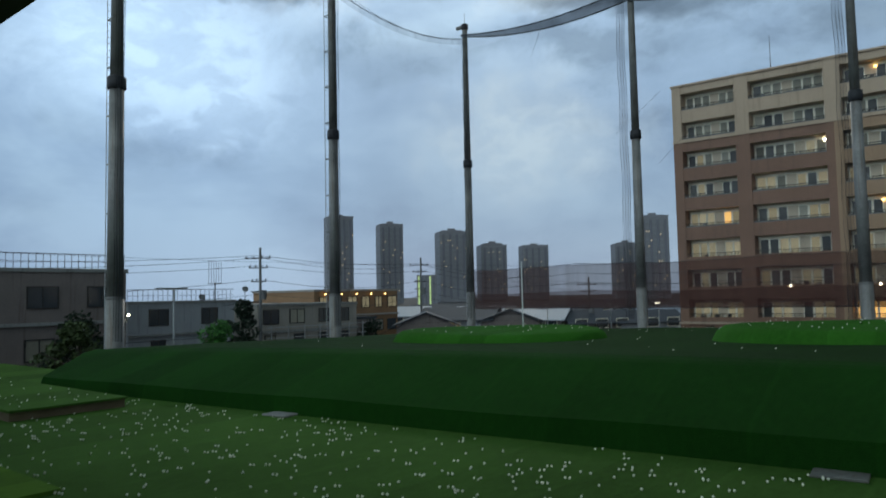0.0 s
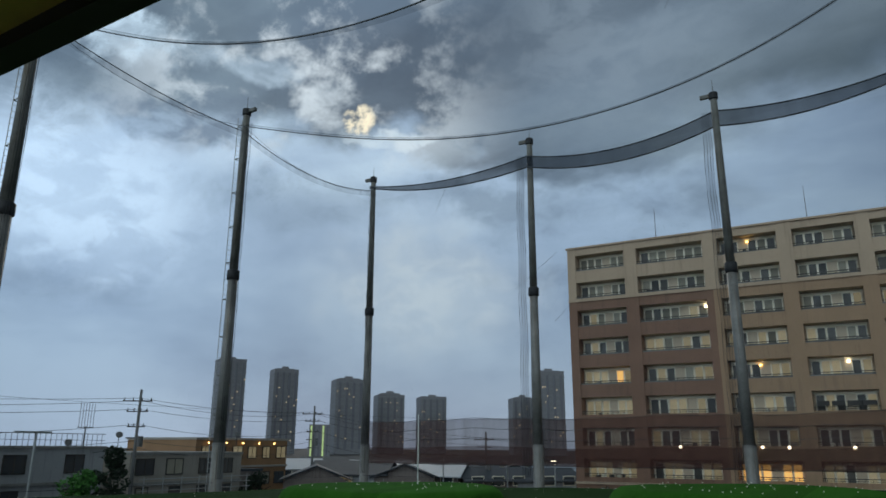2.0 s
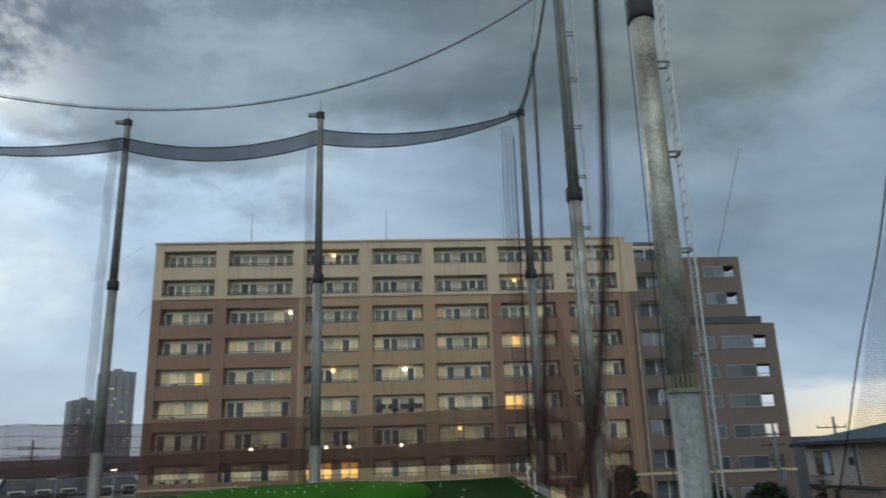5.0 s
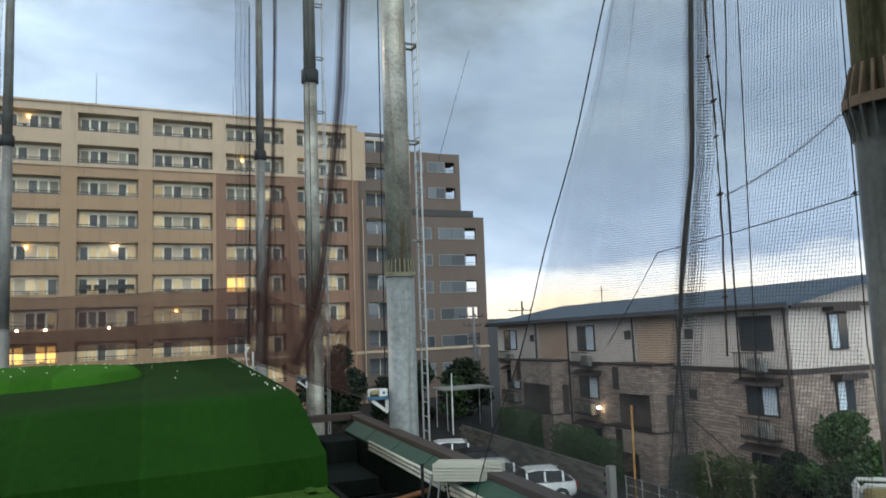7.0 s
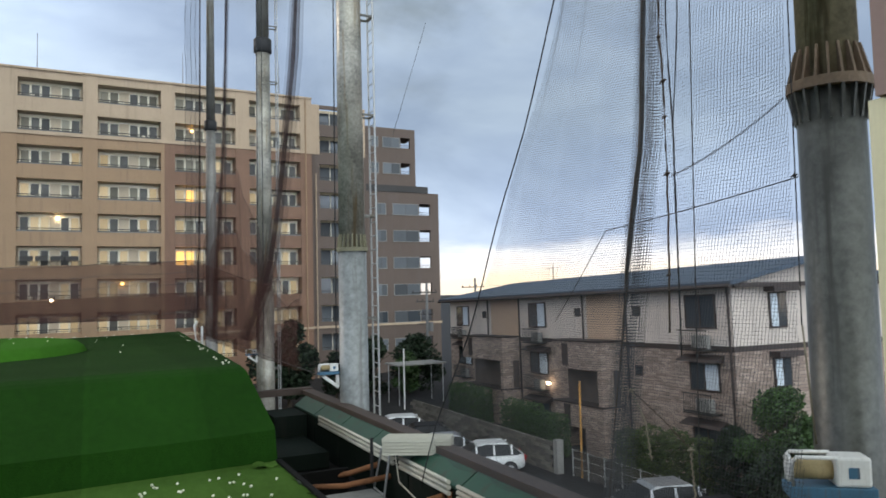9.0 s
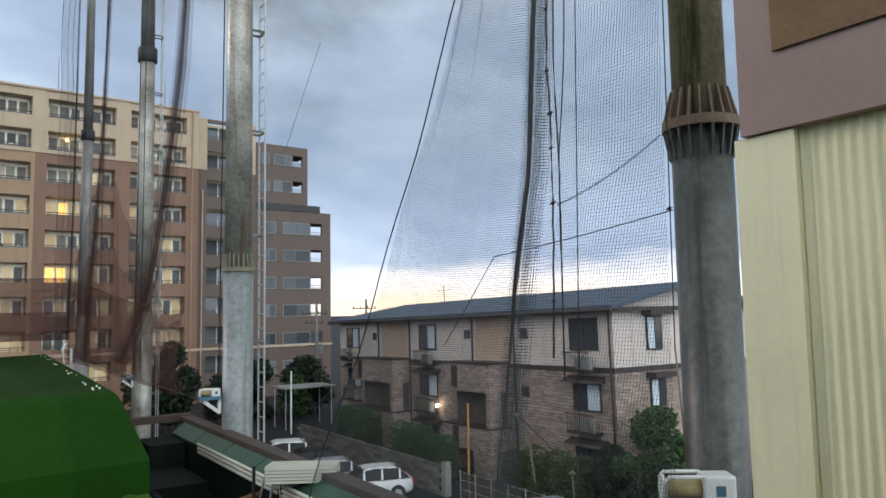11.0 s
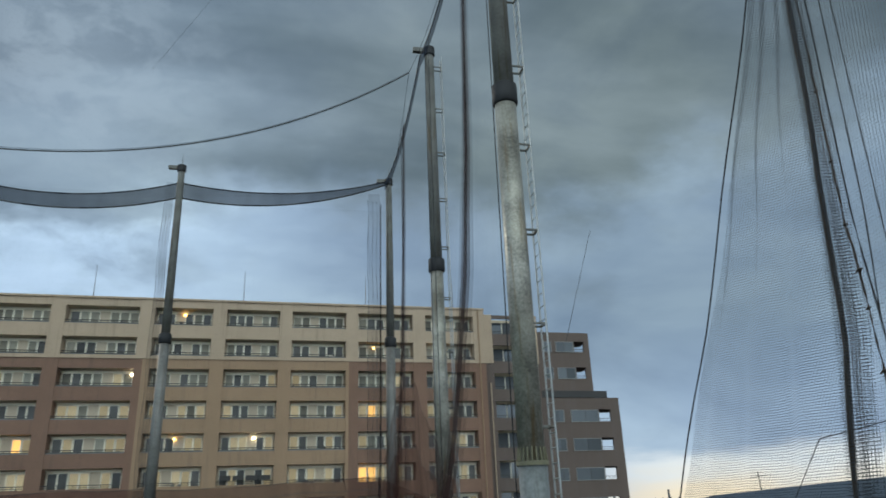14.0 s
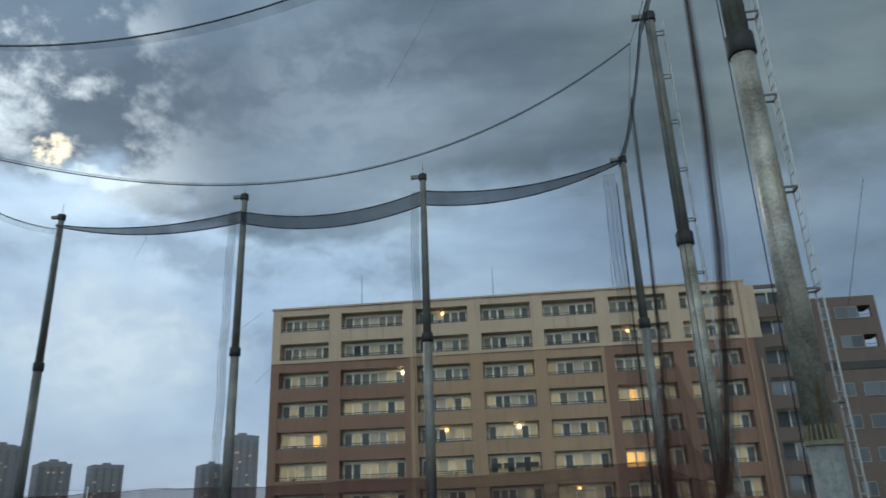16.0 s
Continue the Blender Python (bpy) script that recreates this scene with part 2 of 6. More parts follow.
def turf_material(name, color, seam=2.0):
    """Artificial turf laid in strips, with worn and darker patches."""
    m = bpy.data.materials.new(name)
    m.use_nodes = True
    n = Nodes(m.node_tree)
    obj = n.add("TexCoord").outputs["Object"]
    large = n.add("TexNoise", {"Vector": obj, "Scale": 0.35, "Detail": 5.0, "Roughness": 0.6}).outputs[0]
    small = n.add("TexNoise", {"Vector": obj, "Scale": 45.0, "Detail": 3.0}).outputs[0]
    x = n.add("SeparateXYZ", {0: obj}).outputs[0]
    strip = n.math("FLOOR", n.math("DIVIDE", n.math("ADD", x, n.math("MULTIPLY", large, 0.25)), seam))
    tone = n.add("TexWhiteNoise", {"W": strip}, noise_dimensions="1D").outputs[0]
    mid = n.add("TexNoise", {"Vector": n.add("VectorMath", {0: obj, 1: (1.6, 0.7, 1.0)}, operation="MULTIPLY").outputs[0], "Scale": 5.0, "Detail": 5.0, "Roughness": 0.7}).outputs[0]
    v = n.math("ADD", n.math("MULTIPLY", n.math("ADD", large, mid), 0.3), n.math("ADD", n.math("MULTIPLY", small, 0.25), n.math("MULTIPLY", tone, 0.15)))
    col = n.ramp(v, [(0.25, tuple(c * 0.5 for c in color)), (0.75, tuple(c * 1.5 for c in color))])
    line = n.math("LESS_THAN", n.math("FRACT", n.math("DIVIDE", n.math("ADD", x, n.math("MULTIPLY", large, 0.25)), seam)), 0.05)
    col = n.mix(n.math("MULTIPLY", line, 0.10), col, tuple(c * 1.9 for c in color) + (1,))
    b = n.add("Bump", {"Height": small, "Strength": 0.8, "Distance": 0.03}).outputs[0]
    n.add("OutputMaterial", {0: n.add("BsdfPrincipled", {"Base Color": col, "Roughness": 0.95, "Specular IOR Level": 0.04, "Normal": b}).outputs[0]})
    return m


TURF = turf_material("turf_dark", (0.0125, 0.054, 0.0068))
TURF_TOP = turf_material("turf_dull", (0.017, 0.047, 0.011))
TURF_NEAR = turf_material("turf_worn", (0.060, 0.128, 0.024))
TURF_MAT = turf_material("turf_tee_mat", (0.10, 0.20, 0.025), seam=1.2)
TURF_GREEN = turf_material("turf_bright", (0.036, 0.13, 0.014), seam=1.2)
STEEL = material("galvanised_steel", (0.215, 0.208, 0.195), 0.5, 0.25, 0.5, 1.2, 0.25, 14, streak=(0.14, 0.09, 0.05, 0.6))
MOTTLED = material("mottled_steel", (0.165, 0.145, 0.095), 0.35, 0.25, 1.5, 1.3, 0.5, 9, streak=(0.07, 0.055, 0.03, 0.9))
MOTTLED_LOW = material("mottled_slate_steel", (0.075, 0.078, 0.072), 0.40, 0.2, 1.4, 1.1, 0.45, 8, streak=(0.05, 0.05, 0.045, 0.85))
STEEL_PALE = material("pale_mottled_steel", (0.30, 0.285, 0.245), 0.36, 0.3, 0.9, 1.6, 0.35, 9, streak=(0.20, 0.13, 0.06, 0.75))
STEEL_BLUE = material("blue_grey_steel", (0.20, 0.212, 0.212), 0.45, 0.15, 0.8, 0.9, 0.15, 9, streak=(0.12, 0.12, 0.11, 0.7))
STEEL_OLIVE = material("olive_stained_steel", (0.20, 0.185, 0.12), 0.6, 0.15, 0.5, 3, 0.3, 20)
STEEL_DARK = material("weathered_steel", (0.15, 0.148, 0.135), 0.65, 0.15, 0.5, 1.4, 0.3, 12, streak=(0.09, 0.065, 0.035, 0.8))
BLACK = material("black_tape", (0.018, 0.018, 0.02), 0.6, 0, 0.3)
LADDER = material("ladder_steel", (0.42, 0.43, 0.43), 0.5, 0.4, 0.15)
ROPE = material("dark_rope", (0.03, 0.03, 0.032), 0.8, 0, 0.3, 5)
ROPE_BROWN = material("brown_rope", (0.06, 0.042, 0.03), 0.85, 0, 0.4, 9)
ROPE_PALE = material("pale_rope", (0.22, 0.19, 0.14), 0.8, 0, 0.3, 5)
CABLE = material("steel_cable", (0.08, 0.085, 0.09), 0.5, 0.3, 0.2)
CREAM = material("cream_render", (0.48, 0.36, 0.255), 0.8, 0, 0.10, 0.5, streak=(0.27, 0.20, 0.14, 0.35))
BROWN = material("brown_tile", (0.225, 0.124, 0.080), 0.65, 0, 0.14, 0.5, streak=(0.10, 0.065, 0.05, 0.3))
TAN = material("tan_tile", (0.355, 0.228, 0.135), 0.65, 0, 0.12, 0.5, streak=(0.16, 0.11, 0.08, 0.3))
INNER = material("balcony_paint", (0.62, 0.51, 0.37), 0.85, 0, 0.1, 0.6)
FRAME = material("window_frame", (0.86, 0.80, 0.64), 0.5, 0.1, 0.1)
RAIL = material("dark_rail", (0.045, 0.042, 0.04), 0.5, 0.3, 0.2)
GLASS = glass_material("window_glass", (0.045, 0.055, 0.065))
CURTAIN = material("curtain", (0.31, 0.285, 0.225), 0.9, 0, 0.2, 2.0, per_object=0.45)
CURTAIN_LIT = material("curtain_lit", (0.42, 0.35, 0.23), 0.9, 0, 0.25, 2.0, emit=(1.0, 0.78, 0.42), strength=0.13, per_object=0.5)
ROOM_LIT = material("room_lit", (0.7, 0.45, 0.2), 0.9, 0, 0.3, 1.5, emit=(1.0, 0.52, 0.13), strength=0.8)
LAMP = material("lamp_glow", (0.9, 0.85, 0.7), 0.4, 0, 0.02, emit=(1.0, 0.86, 0.60), strength=9.0)
LAMP_WARM = material("warm_lamp", (0.9, 0.7, 0.4), 0.4, 0, 0.02, emit=(1.0, 0.60, 0.18), strength=5.0)
ASPHALT = material("asphalt", (0.026, 0.025, 0.026), 0.75, 0, 0.35, 1.5, 0.3, 60, spec=0.2)
CONCRETE = material("concrete", (0.27, 0.265, 0.25), 0.85, 0, 0.2, 0.8, 0.2, 30, streak=(0.14, 0.135, 0.12, 0.6))
GREY_BROWN = material("grey_brown_tile", (0.125, 0.09, 0.073), 0.7, 0, 0.12, 0.5, streak=(0.14, 0.11, 0.10, 0.3))
ROOM_DIM = material("dim_room_pane", (0.085, 0.08, 0.07), 0.25, 0, 0.25, 1.0, per_object=0.6, spec=0.35)
BALUSTRADE = material("smoked_balustrade", (0.20, 0.205, 0.20), 0.35, 0, 0.15, 1.0, per_object=0.25)
# lighter than the window glass: reflected sky is put into its colour
PANE_PALE = material("painted_reflection_pane", (0.10, 0.11, 0.12), 0.5, 0, 0.15, 1.0, per_object=0.5, spec=0.3)
NET = net_material("net_far", (0.10, 0.11, 0.12), 0.045, vary=0.1)
NET_BAND = net_material("net_folded", (0.028, 0.035, 0.048), 0.74, vary=0.04)
NET_STRIP = net_material("net_gathered", (0.03, 0.034, 0.04), 0.20, vary=0.4)
NET_BROWN = net_material("windbreak_net", (0.075, 0.028, 0.022), 0.66, vary=0.08)
NET_BROWN_THIN = net_material("windbreak_net_thin", (0.085, 0.034, 0.028), 0.55, vary=0.1)
NET_BUNCH = net_material("net_bunch", (0.045, 0.026, 0.024), 0.78, vary=0.2)
NET_BROWN_SOFT = net_material("windbreak_net_loose", (0.10, 0.045, 0.035), 0.36, vary=0.3)
NET_VEIL = net_material("net_veil", (0.085, 0.04, 0.033), 0.32, vary=0.5)
FENCE_MESH = net_material("fence_mesh", (0.16, 0.135, 0.11), 0.5, vary=0.1)
NET_SOFT = net_material("net_soft_fold", (0.06, 0.034, 0.029), 0.50, vary=0.35)
NEAR_THREAD, FOLD_THREAD = (1.0, 0.6), (0.8, 1.0)
NET_NEAR = net_material("net_near", (0.085, 0.09, 0.097), 0.9, pitch=0.031, wire=0.0040, thread=NEAR_THREAD)
NET_NEAR_FOLD = net_material("net_near_folded", (0.10, 0.105, 0.115), 0.9, pitch=0.029, wire=0.0042, thread=FOLD_THREAD)


# ---- mesh helpers ----
class Mesh:
    """Collects faces of one mesh; z of all points is above the ground."""

    def __init__(self):
        self.v, self.f, self.uv = [], [], []

    def box(self, x0, y0, z0, x1, y1, z1):
        b = len(self.v)
        self.v += [(x, y, q) for q in (z0, z1) for y in (y0, y1) for x in (x0, x1)]
        for q in ((0, 2, 3, 1), (4, 5, 7, 6), (0, 1, 5, 4), (2, 6, 7, 3), (0, 4, 6, 2), (1, 3, 7, 5)):
            self.f.append(tuple(b + i for i in q))
        return self

    def hull8(self, pts):
        """Eight corners: four below, four above, each round in order."""
        b = len(self.v)
        self.v += [tuple(p) for p in pts]
        for q in ((3, 2, 1, 0), (4, 5, 6, 7), (0, 1, 5, 4), (1, 2, 6, 5), (2, 3, 7, 6), (3, 0, 4, 7)):
            self.f.append(tuple(b + i for i in q))
        return self

    def tube(self, pts, radii, n=8, cap=True):
        """A round bar along points, with one radius or a radius each."""
        pts = [Vector(p) for p in pts]
        if not isinstance(radii, (list, tuple)):
            radii = [radii] * len(pts)
        b0 = len(self.v)
        for i, p in enumerate(pts):
            d = (pts[min(i + 1, len(pts) - 1)] - pts[max(i - 1, 0)]).normalized()
            side = d.cross(Vector((0, 0, 1)))
            if side.length < 1e-3:
                side = d.cross(Vector((1, 0, 0)))
            side.normalize()
            up = side.cross(d)
            for k in range(n):
                a = 2 * math.pi * k / n
                self.v.append(tuple(p + radii[i] * (math.cos(a) * side + math.sin(a) * up)))
        for i in range(len(pts) - 1):
            for k in range(n):
                a, c = b0 + i * n + k, b0 + i * n + (k + 1) % n
                self.f.append((a, c, c + n, a + n))
        if cap:
            self.f.append(tuple(b0 + k for k in range(n))[::-1])
            e = b0 + (len(pts) - 1) * n
            self.f.append(tuple(e + k for k in range(n)))
        return self

    def sheet(self, rows, uv=True):
        """A surface through rows of points; its uv is in metres."""
        b, w = len(self.v), len(rows[0])
        for r in rows:
            self.v += [tuple(p) for p in r]
        for i in range(len(rows) - 1):
            for j in range(w - 1):
                self.f.append((b + i * w + j, b + i * w + j + 1, b + (i + 1) * w + j + 1, b + (i + 1) * w + j))
        return self

    def ball(self, c, r, n=6, rings=4, squash=1.0):
        b = len(self.v)
        self.v.append((c[0], c[1], c[2] - r * squash))
        for i in range(1, rings):
            a = math.pi * i / rings
            for k in range(n):
                q = 2 * math.pi * k / n
                self.v.append((c[0] + r * math.sin(a) * math.cos(q), c[1] + r * math.sin(a) * math.sin(q), c[2] - r * math.cos(a) * squash))
        self.v.append((c[0], c[1], c[2] + r * squash))
        t = len(self.v) - 1
        for k in range(n):
            self.f.append((b, b + 1 + (k + 1) % n, b + 1 + k))
            self.f.append((t, t - n + k, t - n + (k + 1) % n))
            for i in range(rings - 2):
                p, q = b + 1 + i * n + k, b + 1 + i * n + (k + 1) % n
                self.f.append((p, q, q + n, p + n))
        return self

    def data(self, name, mat, smooth=False, uvs=None):
        me = bpy.data.meshes.new(name)
        me.from_pydata(self.v, [], self.f)
        me.materials.append(mat)
        if smooth:
            me.polygons.foreach_set("use_smooth", [len(p.vertices) < 6 for p in me.polygons])
        if uvs is not None:
            lay = me.uv_layers.new(name="UVMap")
            idx = np.empty(len(me.loops), dtype=np.int32)
            me.loops.foreach_get("vertex_index", idx)
            lay.data.foreach_set("uv", np.asarray(uvs, dtype=np.float32)[idx].ravel())
        me.update()
        return me


def part(name, mesh, mat, parent, label="", smooth=False, bevel=0.0):
    """One mesh object under a thing or a part."""
    me = mesh if isinstance(mesh, bpy.types.Mesh) else mesh.data(name, mat, smooth)
    ob = new(name, me)
    ob.parent = parent
    if bevel:
        b = ob.modifiers.new("worn_edges", "BEVEL")
        b.width, b.segments, b.limit_method = bevel, 2, "ANGLE"
    if label:
        ob["label"] = label
    return ob


def thing(name, label, category, m=None, group="", kind=""):
    """An Empty at the base of a thing that has parts."""
    ob = new(name)
    ob.empty_display_size = 0.2
    if m is not None:
        ob.matrix_world = m
    return tagged(ob, label, category, group, kind)


def solid(name, mesh, mat, label, category, group="", kind="", smooth=False, m=None):
    """A thing or a piece of the setting that is one mesh."""
    ob = new(name, mesh.data(name, mat, smooth))
    if m is not None:
        ob.matrix_world = m
    return tagged(ob, label, category, group, kind)


def net_sheet(rows, name, mat):
    """A sheet of netting whose uv runs in metres along its rows and columns."""
    g = Mesh().sheet(rows)
    uvs = []
    for i, r in enumerate(rows):
        s = 0.0
        for j, p in enumerate(r):
            if j:
                s += (Vector(p) - Vector(r[j - 1])).length
            h = sum((Vector(rows[k][0]) - Vector(rows[k - 1][0])).length for k in range(1, i + 1))
            uvs.append((s, h))
    return g.data(name, mat, True, uvs)


def sag(a, b, drop, n=12, skew=0.0):
    """Points of a cable that hangs between a and b; skew moves its lowest point towards a."""
    a, b = Vector(a), Vector(b)
    return [a.lerp(b, k / n) - Vector((0, 0, 4 * drop * (k / n) * (1 - k / n) * (1 + skew * (0.5 - k / n)))) for k in range(n + 1)]

# ---- the ground ----
solid("ground", Mesh().sheet([[(-2500, -2500, 0), (2500, -2500, 0)], [(-2500, 2500, 0), (2500, 2500, 0)]]), ASPHALT, "dark wet asphalt ground of the parking lot and streets", "ground", kind="structure")


# ---- the field: near turf and the raised terrace ----
def lerp(a, b, s):
    return a + (b - a) * s


def terrace_rows():
    """Cross-lines of the terrace from the foot of its front to its back edge, each from the west to the east end."""
    prof = [  # west x, west y, west z, east x, east y, east z (z from the eye)
        (-28.3, 11.0, -3.12, 3.2, 13.95, -3.12),
        (-28.4, 11.06, -2.72, 3.18, 14.02, -2.52),
        (-28.5, 11.12, -2.70, 3.2, 14.10, -2.49),
        (-30.7, 13.4, -2.19, 3.1, 16.35, -1.61),
        (-31.0, 13.6, -2.15, 3.08, 16.6, -1.56),
        (-31.6, 14.4, -2.05, 3.1, 17.2, -1.54),
        (-34.0, 22.0, -2.3, 3.5, 24.0, -1.62),
        (-35.5, 32.0, -2.6, 4.0, 34.0, -1.72),
        (-36.0, 46.0, -2.85, 4.6, 45.0, -1.84),
        (-36.0, 46.4, -4.0, 4.6, 45.4, -4.0),
    ]
    rows = []
    for wx, wy, wz, ex, ey, ez in prof:
        row = []
        for k in range(33):
            s = k / 32
            x, y, q = lerp(wx, ex, s), lerp(wy, ey, s), lerp(wz, ez, s)
            q += 0.05 * noise.noise((x * 0.25, y * 0.25, 1.0)) * (1 if wz > -3 else 0)
            if -2.5 < wz < -2.0 and wy < 20:
                q = lerp(wz, ez, 1 - (1 - s) ** 3)
            row.append((x, y, q + EYE))
        rows.append(row)
    return rows


T_ROWS = terrace_rows()
for name, rows, turf, words in (("terrace", T_ROWS[:6], TURF, "raised terrace of dark green artificial turf with a steep front"), ("terrace_top", T_ROWS[5:], TURF_TOP, "flat top of the turf terrace, duller green than its front")):
    g = Mesh().sheet(rows)
    for end, out in ((0, -1), (-1, 0.12)):
        side = [r[end] for r in rows]
        foot = [(p[0] + out, p[1], EYE - 4.2) for p in side]
        g.sheet([side, foot] if out > 0 else [foot, side])
    solid(name, g, turf, words, "terrace", kind="structure")
near = [[(x, y, EYE - 3.1) for x in np.linspace(-42, 3.16, 24)] for y in np.linspace(1.2, 14.4, 8)]
solid("field", Mesh().sheet(near), TURF_NEAR, "worn green artificial turf of the near field, strewn with balls", "turf", kind="structure")


# ---- poles ----
def pole(name, x, y, radius, collar_h, top_h, label, ladder_side=1, flange_h=None, mat=STEEL, ladder=True, ring=None, taper=(0.98, 0.86, 0.80, 0.62), low_mat=None, rim=1.38):
    """A tall tapered steel net pole: shaft, joint collars, cap, ladder."""
    e = thing(name, label, "pole", pose(x, y, 0), "poles of the ball net")
    low = flange_h or EYE + 0.2
    part("lower_shaft", Mesh().tube([(0, 0, 0), (0, 0, low)], [radius * 1.12, radius * 1.08], 24), low_mat or mat, e, smooth=True)
    part("middle_shaft", Mesh().tube([(0, 0, low), (0, 0, collar_h)], [radius * taper[0], radius * taper[1]], 24), mat, e, smooth=True)
    part("upper_shaft", Mesh().tube([(0, 0, collar_h), (0, 0, top_h)], [radius * taper[2], radius * taper[3]], 24), STEEL_DARK, e, smooth=True)
    part("collar", Mesh().tube([(0, 0, collar_h - 0.35), (0, 0, collar_h - 0.3), (0, 0, collar_h + 0.28), (0, 0, collar_h + 0.35)], [radius * 0.95, radius * 1.12, radius * 1.12, radius * 0.9], 24), BLACK, e, "black collar over the joint", smooth=True)
    f = part("flange", Mesh().tube([(0, 0, low - 0.05), (0, 0, low + 0.05)], radius * (rim if flange_h else 1.14), 24), ring or mat, e)
    for k in range(20 if flange_h else 0):
        a = 2 * math.pi * k / 20
        c, s = math.cos(a) * radius, math.sin(a) * radius
        out = rim - 0.04

        def web(q0, q1, wide0, wide1):
            return Mesh().hull8([(c * r + g * s * .04, s * r - g * c * .04, q) for q, r1 in ((q0, wide0), (q1, wide1)) for r, g in ((.98, -1), (r1, -1), (r1, 1), (.98, 1))])
        part("gusset", web(low + .05, low + .38, out, 1.06), ring or mat, f)
        if rim > 1.3:
            part("lower_gusset", web(low - .36, low - .05, 1.14, out), low_mat or mat, f, "pale weathered gusset under the flange")
    part("cap", Mesh().tube([(0, 0, top_h - 0.5), (0, 0, top_h - 0.45), (0, 0, top_h), (0, 0, top_h + 0.06)], [radius * .66, radius * .85, radius * .85, radius * .3], 16), BLACK, e)
    part("bracket", Mesh().box(-0.9 * ladder_side, -0.12, top_h - 0.3, 0.0, 0.12, top_h - 0.05), STEEL_DARK, e)
    part("spike", Mesh().tube([(0, 0, top_h), (0, 0, top_h + 1.0)], [0.03, 0.012], 6), STEEL_DARK, e)
    if ladder:
        lx = ladder_side * (radius * 1.12 + 0.22)
        lad = part("ladder", Mesh().tube([(lx, -0.2, 1.5), (lx, -0.2, top_h - 0.6)], 0.025, 6).tube([(lx, 0.2, 1.5), (lx, 0.2, top_h - 0.6)], 0.025, 6), LADDER, e, "galvanised ladder")
        rung = Mesh().tube([(lx, -0.2, 0), (lx, 0.2, 0)], 0.014, 4).data("rung", LADDER)
        q = 1.8
        while q < top_h - 0.7:
            part("rung", rung, LADDER, lad).location.z = q
            q += 0.36
        q = 2.4
        while q < top_h - 0.7:
            part("standoff", Mesh().box(min(0, lx + .03 * ladder_side), -0.2, q, max(0, lx + .03 * ladder_side), -0.16, q + 0.05).box(min(0, lx), 0.16, q, max(0, lx), 0.2, q + 0.05).box(lx - 0.02, -0.159, q, lx + 0.02, 0.159, q + 0.05), STEEL_DARK, lad)
            q += 2.6
    return e


RUSTY = material("rusty_flange", (0.15, 0.105, 0.07), 0.75, 0.1, 0.5, 4, 0.4, 25)
COLLAR, TOP = EYE + 11.5, EYE + 24.1
POLES = [("net_pole", -36.8, 17.8, 0.42, -1, None), ("net_pole", -37.9, 33.9, 0.38, -1, None), ("net_pole", -38.2, 49.9, 0.36, 1, None), ("net_pole", -22.2, 49.4, 0.36, 1, None),
         ("net_pole", -7.85, 48.9, 0.36, 1, None), ("net_pole", 7.04, 49.2, 0.36, 1, None), ("net_pole", 6.98, 32.6, 0.36, 1, None)]
for n, x, y, r, side, fl in POLES:
    pole(n, x, y, r, COLLAR, TOP, "tall tapered grey steel net pole with a black collar", side, fl, mat=STEEL_PALE if 0 < x and y < 40 else STEEL, ladder=(y < 35))
pole("net_pole", 5.94, 17.38, 0.33, COLLAR, TOP, "tall pale mottled steel net pole with a ladder and a flange", 1, EYE + 1.16, mat=STEEL_PALE, ring=STEEL_OLIVE, taper=(1.0, 0.93, 0.90, 0.72), low_mat=STEEL_BLUE, rim=1.2)
pole("net_pole", 6.6, 4.64, 0.287, COLLAR, TOP, "massive weathered steel net pole with a gusseted flange", 1, EYE + 1.95, mat=MOTTLED, ladder=False, ring=RUSTY, low_mat=MOTTLED_LOW)


